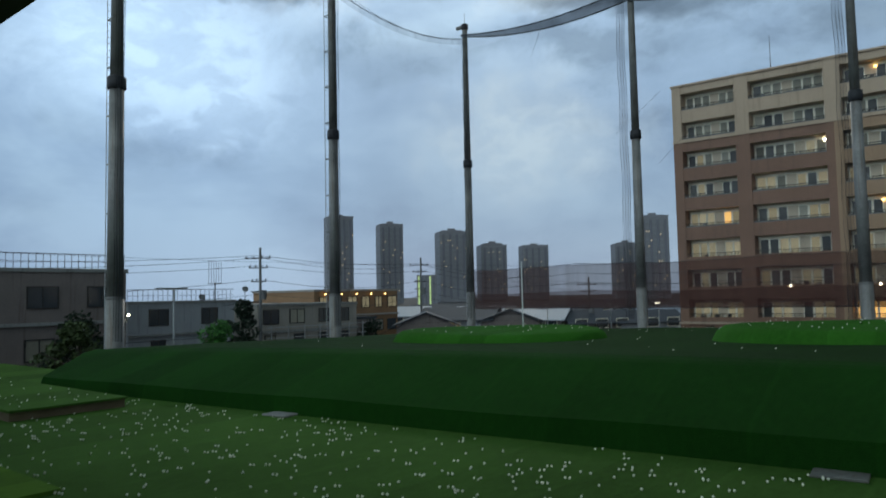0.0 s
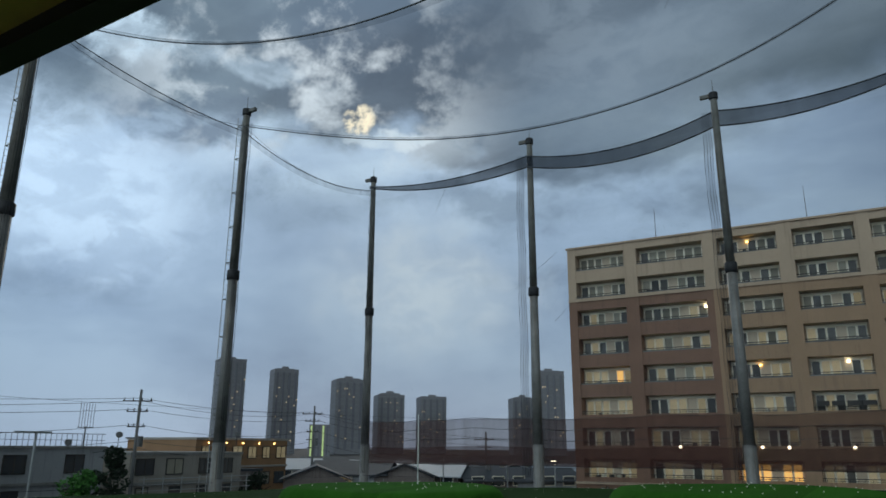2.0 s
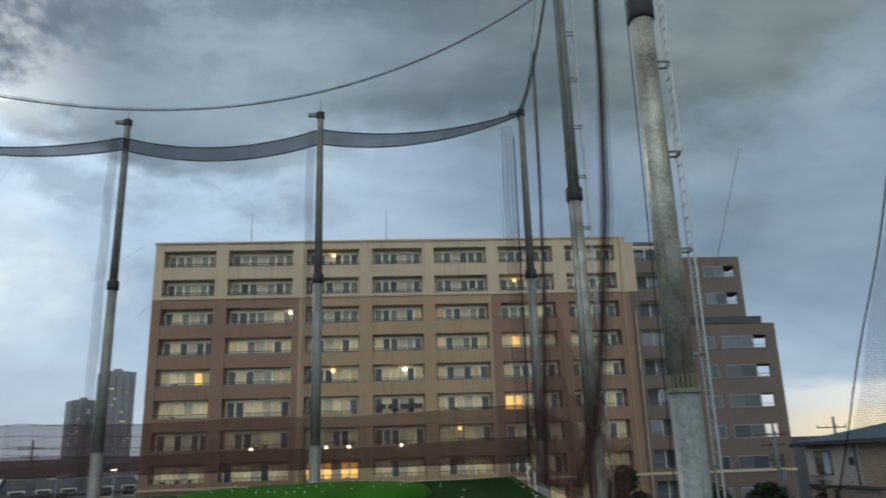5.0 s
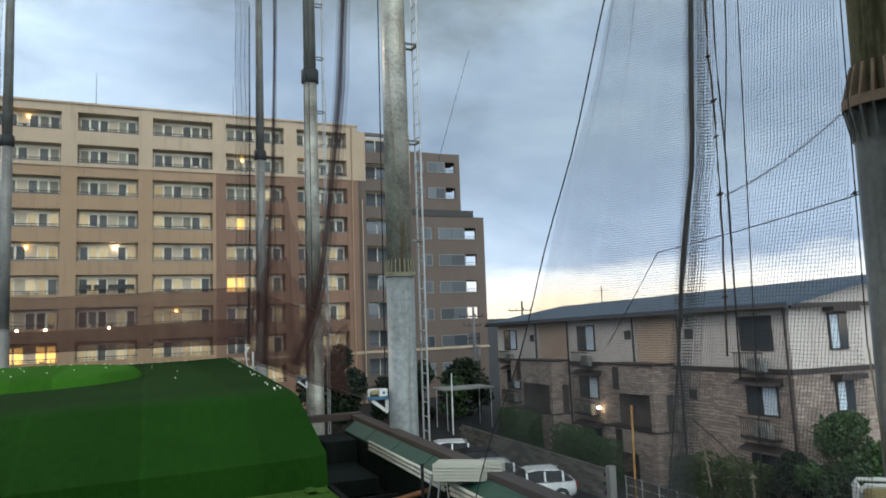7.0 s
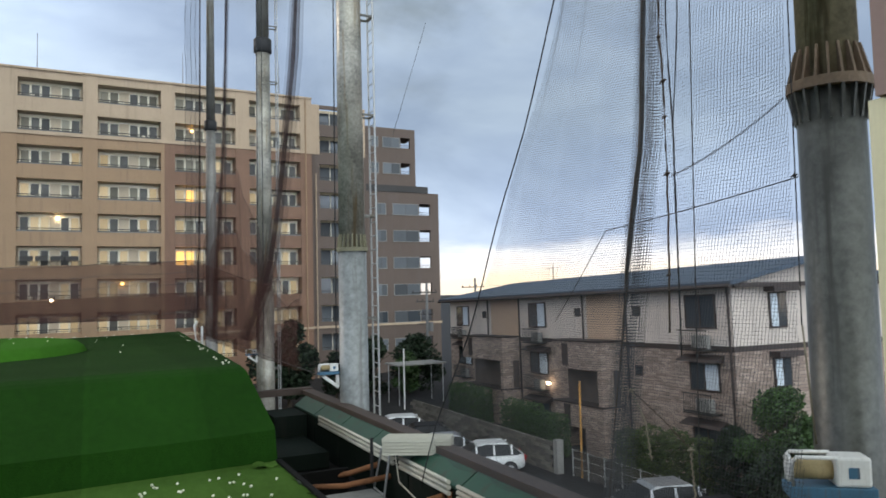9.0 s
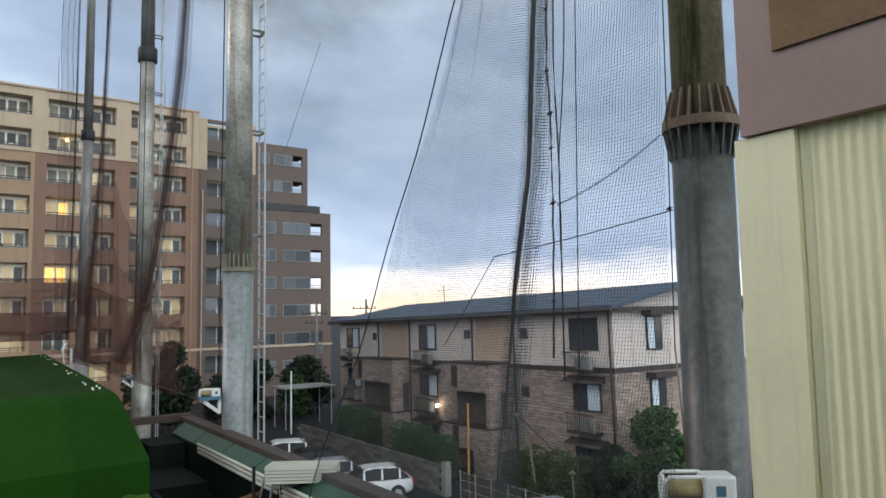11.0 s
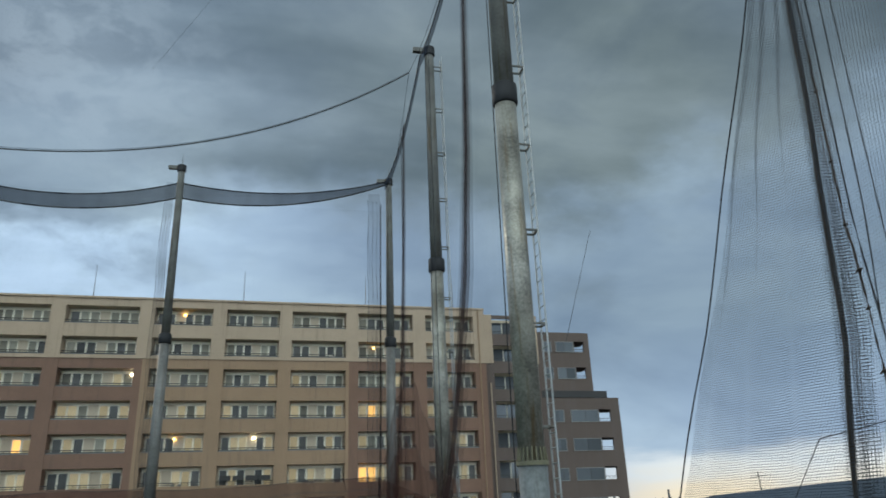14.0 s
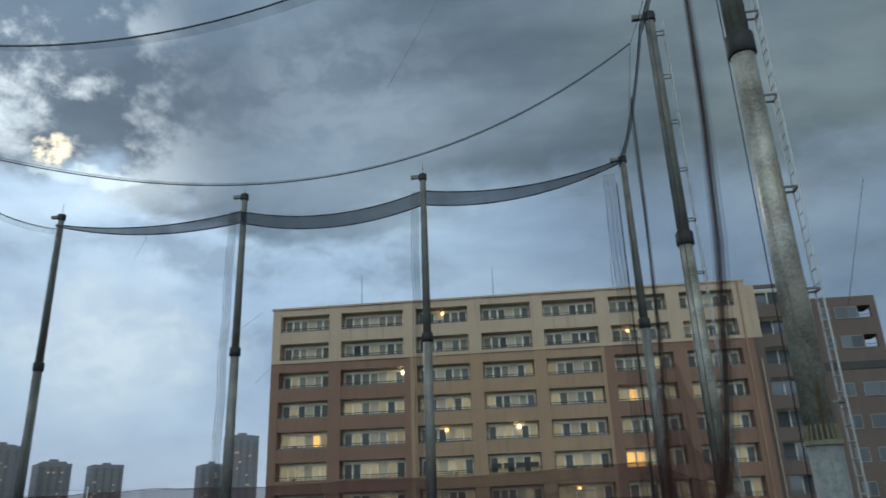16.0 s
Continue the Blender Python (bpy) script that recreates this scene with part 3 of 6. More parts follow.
# ---- apartment block ----
def apartment_block():
    rot = 2.2
    e = thing("apartment_building", "nine-storey brown and cream apartment block with lit balcony windows", "building", pose(-27.0, 68.78, EYE, 0, 0, rot))
    base, pitch, top0, oh = -EYE, 2.89, 19.3, 1.66
    bays = [(0.85, 5.87), (7.13, 13.43), (14.75, 19.95), (21.24, 26.2), (27.4, 32.65), (33.87, 39.4), (40.7, 45.8)]
    rows = [(top0 - pitch * r, top0 - pitch * r - oh) for r in range(9)]
    roof, split = 20.0, 14.5
    deep = 1.3
    # columns and parapets, zone by zone
    zones = [(0.0, 14.1, BROWN), (14.1, 32.95, TAN), (32.95, 46.95, BROWN)]
    for u0, u1, low_mat in zones:
        mine = [b for b in bays if u0 <= b[0] < u1]
        for z0, z1, mat, name in ((split, roof, CREAM, "upper_wall"), (base, split, low_mat, "lower_wall")):
            w = Mesh()
            edges = [u0] + [q for b in mine for q in b] + [u1]
            for k in range(0, len(edges), 2):
                w.box(edges[k], 0, z0, edges[k + 1], deep, z1)
            for b0, b1 in mine:
                zs = [z1] + [q for r in rows if z0 < r[0] < z1 + 0.01 for q in r] + [z0]
                for k in range(0, len(zs), 2):
                    if zs[k] - zs[k + 1] > 0.01:
                        w.box(b0, 0.06, zs[k + 1], b1, 0.24, zs[k])
            part(name, w, mat, e)
    part("back_wall", Mesh().box(0.05, deep, base, 46.9, 14, roof - 0.3), INNER, e)
    part("roof", Mesh().box(-0.12, -0.1, roof, 47.0, 14, roof + 0.18).box(3, 5, roof, 9, 10, roof + 0.9).box(30, 5, roof, 33, 10, roof + 0.9), CREAM, e)
    part("string_course", Mesh().box(-0.08, -0.1, -3.25, 47.0, -0.003, -3.02), CREAM, e)
    part("ledge", Mesh().box(-0.06, -0.06, split - 0.1, 47.0, -0.003, split + 0.08), CREAM, e)
    for u in (8.6, 22.6, 35.0, 44.5):
        part("antenna", Mesh().tube([(u, 3, roof), (u, 3, roof + 4.2)], [0.05, 0.02], 6), STEEL_DARK, e)
    # windows
    rng = random.Random(4)
    lit_pane = {(1, 0): {3: ROOM_LIT}, (3, 0): {1: CURTAIN_LIT, 3: ROOM_LIT}, (4, 0): {0: CURTAIN_LIT, 1: CURTAIN_LIT, 4: ROOM_LIT}, (7, 2): dict.fromkeys(range(6), ROOM_LIT), (3, 5): {0: CURTAIN_LIT, 1: ROOM_LIT, 2: CURTAIN_LIT},
                (5, 5): {0: ROOM_LIT, 1: ROOM_LIT, 3: ROOM_LIT, 4: CURTAIN_LIT}, (1, 6): {1: ROOM_LIT}, (4, 6): {1: CURTAIN_LIT, 2: CURTAIN_LIT, 3: CURTAIN_LIT}, (2, 1): {4: CURTAIN_LIT, 5: CURTAIN_LIT}, (4, 3): {2: CURTAIN_LIT}}
    wall_lamps = {(2, 1): (0.96, LAMP), (4, 2): (0.5, LAMP_WARM), (4, 3): (0.62, LAMP), (0, 2): (0.5, LAMP_WARM), (1, 5): (0.3, LAMP_WARM), (6, 4): (0.4, LAMP_WARM), (7, 5): (0.6, LAMP_WARM)}
    for r, (t_, b_) in enumerate(rows):
        for c, (u0, u1) in enumerate(bays):
            part("balcony_ceiling", Mesh().box(u0, 0.24, t_, u1, deep, t_ + 0.16), INNER, e)
            n = 6 if u1 - u0 < 5.6 else 7
            top = t_ - 0.24
            win = part("window", Mesh().box(u0 + .1, deep - 0.14, top - 0.02, u1 - .1, deep - 0.004, top + 0.08).box(u0, deep - 0.12, b_ - 0.9, u1, deep - 0.004, b_ - 0.75), FRAME, e)
            width = (u1 - u0 - 0.3) / n
            # each flat: a wide window, a pier, a narrow window
            wall_at = (3, 3, 2, 3, 2, 3, 2)[c] if (r + c) % 3 else n - 3
            drawn = rng.random()
            for k in range(n):
                a, b = u0 + 0.15 + k * width, u0 + 0.15 + (k + 1) * width
                if k == wall_at:
                    part("pier", Mesh().box(a, deep - 0.1, b_ - 0.75, b, deep - 0.004, top), INNER, win)
                    continue
                f = Mesh()
                near = 0.05 * (k % 2)
                for p0, p1, q0, q1 in ((a, a + 0.09, b_ - 0.75, top), (b - 0.09, b, b_ - 0.75, top), (a + 0.09, b - 0.09, b_ - 0.75, b_ - 0.69), (a + 0.09, b - 0.09, top - 0.1, top)):
                    f.box(p0, deep - 0.13 - near, q0, p1, deep - 0.04 - near, q1)
                part("sash", f, FRAME, win)
                x = rng.random()
                mat = lit_pane.get((r, c), {}).get(k)
                if mat is None:
                    mat = CURTAIN_LIT if x < 0.13 * max(0, r - 1.0) else CURTAIN if x < 0.3 + 0.5 * drawn else ROOM_DIM
                part("pane", Mesh().box(a + 0.06, deep - 0.095 - near, b_ - 0.75, b - 0.06, deep - 0.06 - near, top), mat, win)
            if (r, c) in wall_lamps:
                s, mat = wall_lamps[r, c]
                m = lerp(u0, u1, s)
                part("wall_lamp", Mesh().box(m - .11, deep - 0.3, t_ - 0.5, m + .11, deep - 0.14, t_ - 0.34), mat, win)
            part("window_head", Mesh().box(u0 + .02, deep - 0.22, top + 0.085, u1 - .02, deep - 0.004, top + 0.16), FRAME, win)
            rail = Mesh().box(u0, 0.09, b_ + 0.26, u1, 0.15, b_ + 0.33).box(u0, 0.11, b_ + 0.10, u1, 0.14, b_ + 0.14)
            q = u0 + 0.3
            while q < u1:
                rail.box(q, 0.11, b_, q + 0.03, 0.14, b_ + 0.27)
                q += 0.55
            part("railing", rail, RAIL, e)
            if r < 5:
                part("balustrade", Mesh().box(u0 + .02, 0.165, b_ - .02, u1 - .02, 0.185, b_ + 0.16), BALUSTRADE, e, "smoked glass balustrade")
            if rng.random() < 0.6:
                for k in range(rng.randrange(2, 7)):
                    a = rng.uniform(u0 + .2, u1 - .7)
                    part("balcony_item", Mesh().box(a, 0.35, b_ - 0.6, a + rng.uniform(.15, .5), 0.7, b_ + rng.uniform(-.05, .35)), (RAIL, CONCRETE, FRAME)[rng.randrange(3)], e)
    for u, r in ((10.0, 6), (16.9, 6), (23.9, 6), (19.0, 6)):
        t_ = rows[r][0]
        part("balcony_lamp", Mesh().ball((u, 0.05, rows[r][1] - 0.12), 0.13, 10, 6), LAMP, e, "bright round lamp")
    for k in range(4):
        part("awning", Mesh().hull8([(21.5 + k * 1.15, -0.25, rows[5][1] + .35), (22.5 + k * 1.15, -0.25, rows[5][1] + .35), (22.5 + k * 1.15, 0.1, rows[5][1] + .75), (21.5 + k * 1.15, 0.1, rows[5][1] + .75),
                                     (21.5 + k * 1.15, -0.25, rows[5][1] + .40), (22.5 + k * 1.15, -0.25, rows[5][1] + .40), (22.5 + k * 1.15, 0.1, rows[5][1] + .80), (21.5 + k * 1.15, 0.1, rows[5][1] + .80)]), RAIL, e, "small black awning")
    # side wing with its steps
    w = Mesh()
    wing_rows = rows
    w.box(46.95, 0.5, base, 47.95, 14, 19.65)
    openA = (47.95, 51.2)
    for k, (t_, b_) in enumerate(wing_rows):
        above = 19.65 if k == 0 else wing_rows[k - 1][1]
        w.box(openA[0], 0.5, t_, openA[1], 0.75, above)
    w.box(openA[0], 0.5, base, openA[1], 0.75, wing_rows[-1][1])
    w.box(51.2, 0.5, base, 53.0, 14, 19.65)
    part("wing_wall", w, GREY_BROWN, e)
    part("wing_upper_wall", Mesh().box(46.96, 0.44, split, 47.94, 0.497, 19.66), CREAM, e)
    part("wing_upper_wall", Mesh().box(51.21, 0.44, split, 52.95, 0.497, 19.66), CREAM, e)
    part("wing_back", Mesh().box(47.9, 2.0, base, 51.25, 13, 19.5), INNER, e)
    for k, (t_, b_) in enumerate(wing_rows):
        win = part("window", Mesh().box(48.1, 1.9, b_ - .7, 48.2, 1.99, t_).box(49.5, 1.9, b_ - .7, 49.6, 1.99, t_).box(51.0, 1.9, b_ - .7, 51.1, 1.99, t_), FRAME, e)
        part("pane", Mesh().box(48.2, 1.93, b_ - .7, 49.5, 1.98, t_ - .1), PANE_PALE if k % 3 else GLASS, win)
        part("pane", Mesh().box(49.6, 1.93, b_ - .7, 51.0, 1.98, t_ - .1), GLASS if k % 2 else PANE_PALE, win)
        part("railing", Mesh().box(47.95, 0.6, b_ + .25, 51.2, 0.65, b_ + .31).box(47.95, 0.6, b_ + .1, 51.2, 0.63, b_ + .13), RAIL, e)

    def end_block(u0, u1, z0, z1, levels, gap0, gap1, name):
        """The stepped end: solid wall with windows, and a corner balcony open to both sides."""
        b = Mesh()
        b.box(u0, 0.7, z0, gap0, 14, z1)
        b.box(gap1, 0.7, z0, u1, 1.0, z1)
        zs = [z1] + [q for lv in levels for q in lv] + [z0]
        for k in range(0, len(zs), 2):
            b.box(gap0, 0.7, zs[k + 1], gap1, 1.0, zs[k])
            b.box(gap0, 1.0, zs[k + 1], u1, 3.4, zs[k])
        part(name, b, GREY_BROWN, e)
        for t_, b_ in levels:
            for a0, a1 in ((u0 + (gap0 - u0) * .18, u0 + (gap0 - u0) * .36), (u0 + (gap0 - u0) * .5, gap0 - .15)):
                wn = part("window", Mesh().box(a0 - .06, 0.62, b_ - .06, a1 + .06, 0.69, b_).box(a0 - .06, 0.62, t_ - .12, a1 + .06, 0.69, t_ - .06).box(a0 - .06, .62, b_, a0, .69, t_ - .12).box(a1, .62, b_, a1 + .06, .69, t_ - .12), CONCRETE, e)
                m = (a0 + a1) / 2
                part("pane", Mesh().box(a0, 0.64, b_, m - .02, 0.68, t_ - .12), rng.choice((PANE_PALE, GLASS, PANE_PALE, PANE_PALE)), wn)
                part("pane", Mesh().box(m + .02, 0.65, b_, a1, 0.68, t_ - .12), rng.choice((PANE_PALE, GLASS, PANE_PALE)), wn)
            part("railing", Mesh().box(gap0, 0.8, b_ + .28, gap1, 0.84, b_ + .33).box(gap0, 0.8, b_ + .1, gap1, .83, b_ + .13), RAIL, e)

    end_block(53.0, 58.95, 11.0, 18.0, [(17.05, 15.9), (14.25, 13.05)], 57.2, 58.35, "end_wall")
    lv = [(9.85 - 2.89 * k, 8.6 - 2.89 * k) for k in range(6)]
    end_block(53.0, 61.7, base, 11.05, lv, 59.3, 60.65, "end_lower_wall")
    part("terrace_railing", Mesh().box(53.0, 0.62, 11.05, 60.4, 0.68, 11.75), RAIL, e, "dark terrace railing")
    part("string_course", Mesh().box(46.96, 0.38, -3.25, 52.99, 0.497, -3.02).box(53.01, 0.58, -3.25, 61.8, 0.697, -3.02), CREAM, e)
    part("drain_pipe", Mesh().tube([(46.3, -0.1, base), (46.3, -0.1, roof)], 0.07, 6), TAN, e)
    part("drain_pipe", Mesh().tube([(47.5, 0.4, base), (47.5, 0.4, 12.5)], 0.07, 6), CREAM, e)
    return e


apartment_block()


# ---- far towers ----
def tower(az, el, wide, dist, label, crown=0.05, mat=None, seed=1):
    """A far residential tower: shaft with floor slabs, window bands and a plant room."""
    a = radians(az)
    h = EYE + dist * math.tan(radians(el))
    w = 2 * dist * math.tan(radians(wide / 2)) * 0.92
    e = thing("residential_tower", label, "tower", pose(-math.sin(a) * dist, math.cos(a) * dist, 0, 0, 0, az + 12), "far towers")
    body = h * (1 - crown)
    part("shaft", Mesh().box(-w / 2, -w / 2, 0, w / 2, w / 2, body), mat, e)
    part("plant_room", Mesh().box(-w * .36, -w * .36, body, w * .36, w * .36, h - 3).box(-w * .1, -w * .1, h - 3, w * .16, w * .12, h), mat, e)
    sl = Mesh()
    q = 12.0
    while q < body:
        sl.box(-w / 2 - .5, -w / 2 - .5, q, w / 2 + .5, w / 2 + .5, q + .9)
        q += 6.4
    tagged(part("floor_slab", sl, TOWER_SLAB, e), kind="stuff")
    for k in range(4):
        u = -w / 2 + w * (k + .5) / 4
        part("bay", Mesh().box(u - w * .045, -w / 2 - 1.2, 6, u + w * .045, -w / 2 - .52, body - 4), TOWER_DARK, e)
    rng = random.Random(seed)
    lt = Mesh()
    for k in range(12):
        u, q = -w / 2 + w * (rng.randrange(12) + .5) / 12, 14 + 3.2 * rng.randrange(int((body - 20) / 3.2))
        lt.box(u - .7, -w / 2 - 1.4, q, u + .7, -w / 2 - 1.21, q + 1.4)
    tagged(part("lit_window", lt, TOWER_LIT, e), kind="stuff")
    return e


TOWER = material("tower_cladding", (0.23, 0.225, 0.235), 0.7, 0, 0.12, 0.05)
TOWER_SLAB = material("tower_slab", (0.255, 0.255, 0.27), 0.7, 0, 0.12, 0.05)
TOWER_DARK = material("tower_glass", (0.165, 0.165, 0.185), 0.4, 0, 0.15, 0.05)
TOWER_LIT = material("tower_lit_window", (0.6, 0.5, 0.35), 0.6, 0, 0.1, emit=(1.0, 0.72, 0.42), strength=0.35)
for k, (az, el, wide, d, cr) in enumerate([(47.84, 6.52, 2.1, 800, .03), (43.83, 5.93, 1.98, 860, .04), (38.95, 5.29, 2.35, 900, .05), (35.72, 4.2, 2.2, 950, .07), (32.42, 3.95, 2.15, 980, .04), (25.4, 3.95, 1.9, 900, .06), (23.34, 5.95, 2.3, 820, .05)]):
    tower(az, el, wide, d, "slender grey residential tower on the skyline, few lit windows", cr, TOWER, k)


# ---- nets and cables ----
def net(name, rows, mat, label, group="ball nets"):
    ob = new(name, net_sheet(rows, name, mat))
    return tagged(ob, label, "net", group)


def cable(pts, r, mat=CABLE, label="thin dark steel cable of the ball net", n=6, name="net_cable", parent=None):
    if parent is not None:
        return part("edge_rope", Mesh().tube(pts, r, n), mat, parent, label, smooth=True)
    return solid(name, Mesh().tube(pts, r, n), mat, label, "cable", "net cables", smooth=True)


def up(x, y, q):
    return Vector((x, y, q + EYE))


# folded net along the back, hung from pole to pole
back = [(-38.0, 22.9, 22.75), (-22.3, 22.55, 21.6), (-7.9, 22.85, 21.7), (6.8, 23.85, 23.6)]
for (x0, a0, b0), (x1, a1, b1), drop, drop_low in zip(back, back[1:], (0.75, 1.1, 0.9), (0.85, 1.1, 1.1)):
    hi = sag(up(x0, 49.1, a0), up(x1, 49.1, a1), drop, 24)
    lo = sag(up(x0, 49.1, b0), up(x1, 49.1, b1), drop_low, 24)
    rows = [[p.lerp(q, s) + Vector((0, 0.12 * math.sin(s * 9 + k), 0)) for k, (p, q) in enumerate(zip(hi, lo))] for s in (0, 0.25, 0.5, 0.75, 1)]
    b_ = net("ball_net", rows, NET_BAND, "dark folded netting sagging between the pole tops")
    cable(hi, 0.05, parent=b_)
    cable(lo, 0.055, parent=b_)
# west side
for a, b, drop in ((up(-37.9, 33.8, 22.3), up(-38.2, 49.8, 22.8), 1.15), (up(-36.9, 17.9, 22.6), up(-37.9, 33.8, 22.3), 0.55)):
    pts = sag(a, b, drop, 20)
    b_ = net("ball_net", [pts, [p - Vector((0, 0, 0.5)) for p in pts]], NET_STRIP, "thin grey netting edge along the west poles")
    cable(pts, 0.03, parent=b_)
# east side
for a, b, drop in ((up(6.7, 49.0, 23.8), up(6.5, 32.8, 23.7), 1.2), (up(6.5, 32.8, 23.7), up(5.9, 17.5, 23.2), 1.2), (up(5.9, 17.5, 23.2), up(6.2, 5.0, 23.0), 1.2)):
    pts = sag(a, b, drop, 20)
    b_ = net("ball_net", [pts, [p - Vector((0, 0, 0.7)) for p in pts]], NET_BAND, "dark netting edge along the east poles")
    cable(pts, 0.03, parent=b_)
# long cables across the range that carry the roof net
long33 = sag(up(5.9, 33.0, 22.7), up(-37.6, 33.4, 22.5), 5.75, 48, 0.7)
long17 = sag(up(6.0, 17.2, 22.9), up(-36.9, 17.6, 22.6), 8.25, 48, 0.7)
for pts in (long33, long17):
    b_ = net("ball_net", [pts, [p + Vector((0, 0.35, 0.30)) for p in pts], [p + Vector((0, 0.9, 0.42)) for p in pts]], NET_STRIP, "grey roof netting gathered along a cable")
    cable(pts, 0.03, parent=b_)
backline = sag(up(6.8, 49.0, 22.6), up(-38.0, 49.0, 22.4), 0.6, 48)
for a, b in ((backline, long33), (long33, long17)):
    rows = [[p.lerp(q, s) - Vector((0, 0, 1.2 * 4 * s * (1 - s))) for p, q in zip(a, b)] for s in np.linspace(0, 1, 7)]
    roof_net = net("ball_net", rows, NET, "thin roof netting over the range")
    cable([r[0] for r in rows], 0.012, ROPE, "thin dark edge rope", parent=roof_net)
    cable([r[-1] for r in rows], 0.012, ROPE, "thin dark edge rope", parent=roof_net)
# standing nets
for a, b in (((-37.9, 49.3), (6.8, 49.3)), ((-37.4, 17.8), (-38.1, 49.3)), ((6.45, 49.3), (5.7, 17.4))):
    rows = [[up(lerp(a[0], b[0], s), lerp(a[1], b[1], s), q) for s in np.linspace(0, 1, 12)] for q in (21.5, 10, 2, -2.2)]
    wall_net = net("ball_net", rows, NET, "thin upright netting between the poles")
    cable(rows[-1], 0.012, ROPE, "thin dark bottom rope", parent=wall_net)
# gathered strips beside the poles, each with its edge ropes
for x0, x1, y in ((-36.0, -35.1, 17.4), (-37.4, -36.8, 33.5), (-37.85, -37.4, 49.0), (-22.6, -23.2, 49.0), (-8.2, -8.75, 48.5), (6.3, 5.4, 48.7)):
    rows = [[up(lerp(x0, x1, s) + 0.05 * math.sin(q + 5 * s), y, q) for s in np.linspace(0, 1, 6)] for q in np.linspace(22.6, -2.0, 20)]
    b_ = net("ball_net", rows, NET_STRIP, "gathered strip of grey netting beside a pole")
    for x in (x0, lerp(x0, x1, .3), lerp(x0, x1, .62), x1):
        cable([up(x + 0.05 * math.sin(q), y - 0.05, q) for q in np.linspace(22.0, -2.0, 14)], 0.014, ROPE, "thin dark hanging rope", parent=b_)
# bunched curtains on the east side
for ys, name in ((((22.4, 21.5), (22.5, 19.4), (23.2, 13.0), (24.4, 8.0), (26.4, 4.0), (28.6, 0.8), (33.5, -1.9)), 1), (((37.4, 22.0), (37.6, 19.4), (38.0, 15.0), (39.3, 8.0), (41.8, 1.3), (43.0, -2.3)), 2), (((48.2, 21.5), (48.6, 12.0), (49.0, 4.0), (50.2, -1.2)), 3)):
    qs = np.linspace(ys[0][1], ys[-1][1], 22)
    pts = [up(6.25, float(np.interp(-q, [-k[1] for k in ys], [k[0] for k in ys])), q) for q in qs]
    n = len(pts)
    top_net = None
    for half, grow, mat, lab in ((0.12, 0.24, NET_BUNCH, "dark brown bunched net curtain hanging beside the poles"), (0.26, 0.6, NET_SOFT, "loose folds of a bunched net curtain"), (0.4, 1.1, NET_STRIP, "thin outer folds of a bunched net curtain")):
        if name == 3:
            half, grow = half * 0.8, grow * 0.3
        spread = [[p + Vector((0.1 * half, (half + grow * (k / (n - 1)) ** 2) * 1.6 * s + 0.02 * math.sin(k * 2.1 + s), 0)) for s in (-1, -0.5, 0, 0.5, 1)] for k, p in enumerate(pts)]
        if top_net is None:
            top_net = net("ball_net", spread, mat, lab)
        else:
            part("fold", net_sheet(spread, "fold", mat), mat, top_net, lab)
for y0, q0, y1, q1 in ((38.5, 22, 39.0, -2), (30.5, 22, 30.8, -2), (29.6, 22, 29.7, -2), (19.5, 22, 20.0, -2)):
    cable([up(6.3, y0, q0), up(6.3, y1, q1)], 0.018, ROPE, "thin dark hanging rope")
# brown windbreak net along the back and round the east corner
xs = np.linspace(-38.0, 6.4, 45)
top_edge = [2.12 + 0.08 * math.sin(x * 0.4) + 0.35 * max(0, (x + 8) / 14) for x in xs]
wind = net("windbreak_net", [[up(x, 50.0 + 0.1 * math.sin(x), lerp(t, -1.25, s)) for x, t in zip(xs, top_edge)] for s in (0, 0.33, 0.66, 1)], NET_BROWN_THIN, "brown see-through windbreak net along the back of the range", "windbreak nets")
strip_net = net("windbreak_net", [[up(x, 50.15, lerp(t - 2.05, -1.22, s)) for x, t in zip(xs, top_edge)] for s in (0, 0.5, 1)], NET_BROWN_THIN, "denser lower strip of the brown windbreak net", "windbreak nets")
cable([up(x, 50.13, -1.22) for x in xs], 0.02, ROPE, "dark bottom rope", parent=strip_net)
ys = np.linspace(49.6, 30.0, 18)
east_net = net("windbreak_net", [[up(6.2, y, lerp(2.5 - 0.10 * (49.6 - y), -2.2, s)) for y in ys] for s in (0, 0.33, 0.66, 1)], NET_BROWN_SOFT, "brown windbreak net on the east side", "windbreak nets")
cable([up(6.18, y, 2.5 - 0.10 * (49.6 - y)) for y in ys], 0.015, ROPE, "dark top rope", parent=east_net)
veil_y = np.linspace(47.5, 23.0, 26)
for x, peak, mat, lab in ((6.12, 7.5, NET_VEIL, "thin brown folds of a loose net curtain"), (6.05, 4.2, NET_BROWN_SOFT, "brown net curtain drawn together between the poles")):
    rim_q = [peak * math.exp(-((y - 38) / 9.0) ** 2) - 0.6 + 0.3 * math.sin(y * 1.7) for y in veil_y]
    veil = net("windbreak_net", [[up(x + 0.08 * math.sin(y * 2.6), y + 2.2 * s * (0.5 - abs(s - 0.5)), lerp(t, -2.4, s)) for y, t in zip(veil_y, rim_q)] for s in np.linspace(0, 1, 8)], mat, lab, "windbreak nets")
    cable([up(x + 0.08 * math.sin(y * 2.6), y, t) for y, t in zip(veil_y, rim_q)], 0.008, ROPE_BROWN, "thin brown edge rope", parent=veil)
for off in (0.0, -0.75, -1.5, -3.35):
    cable([up(x, 49.9, t + off + 0.06 * math.sin(x * 1.3)) for x, t in zip(xs, top_edge)], 0.018, ROPE, "dark horizontal rope of the windbreak net", parent=wind)


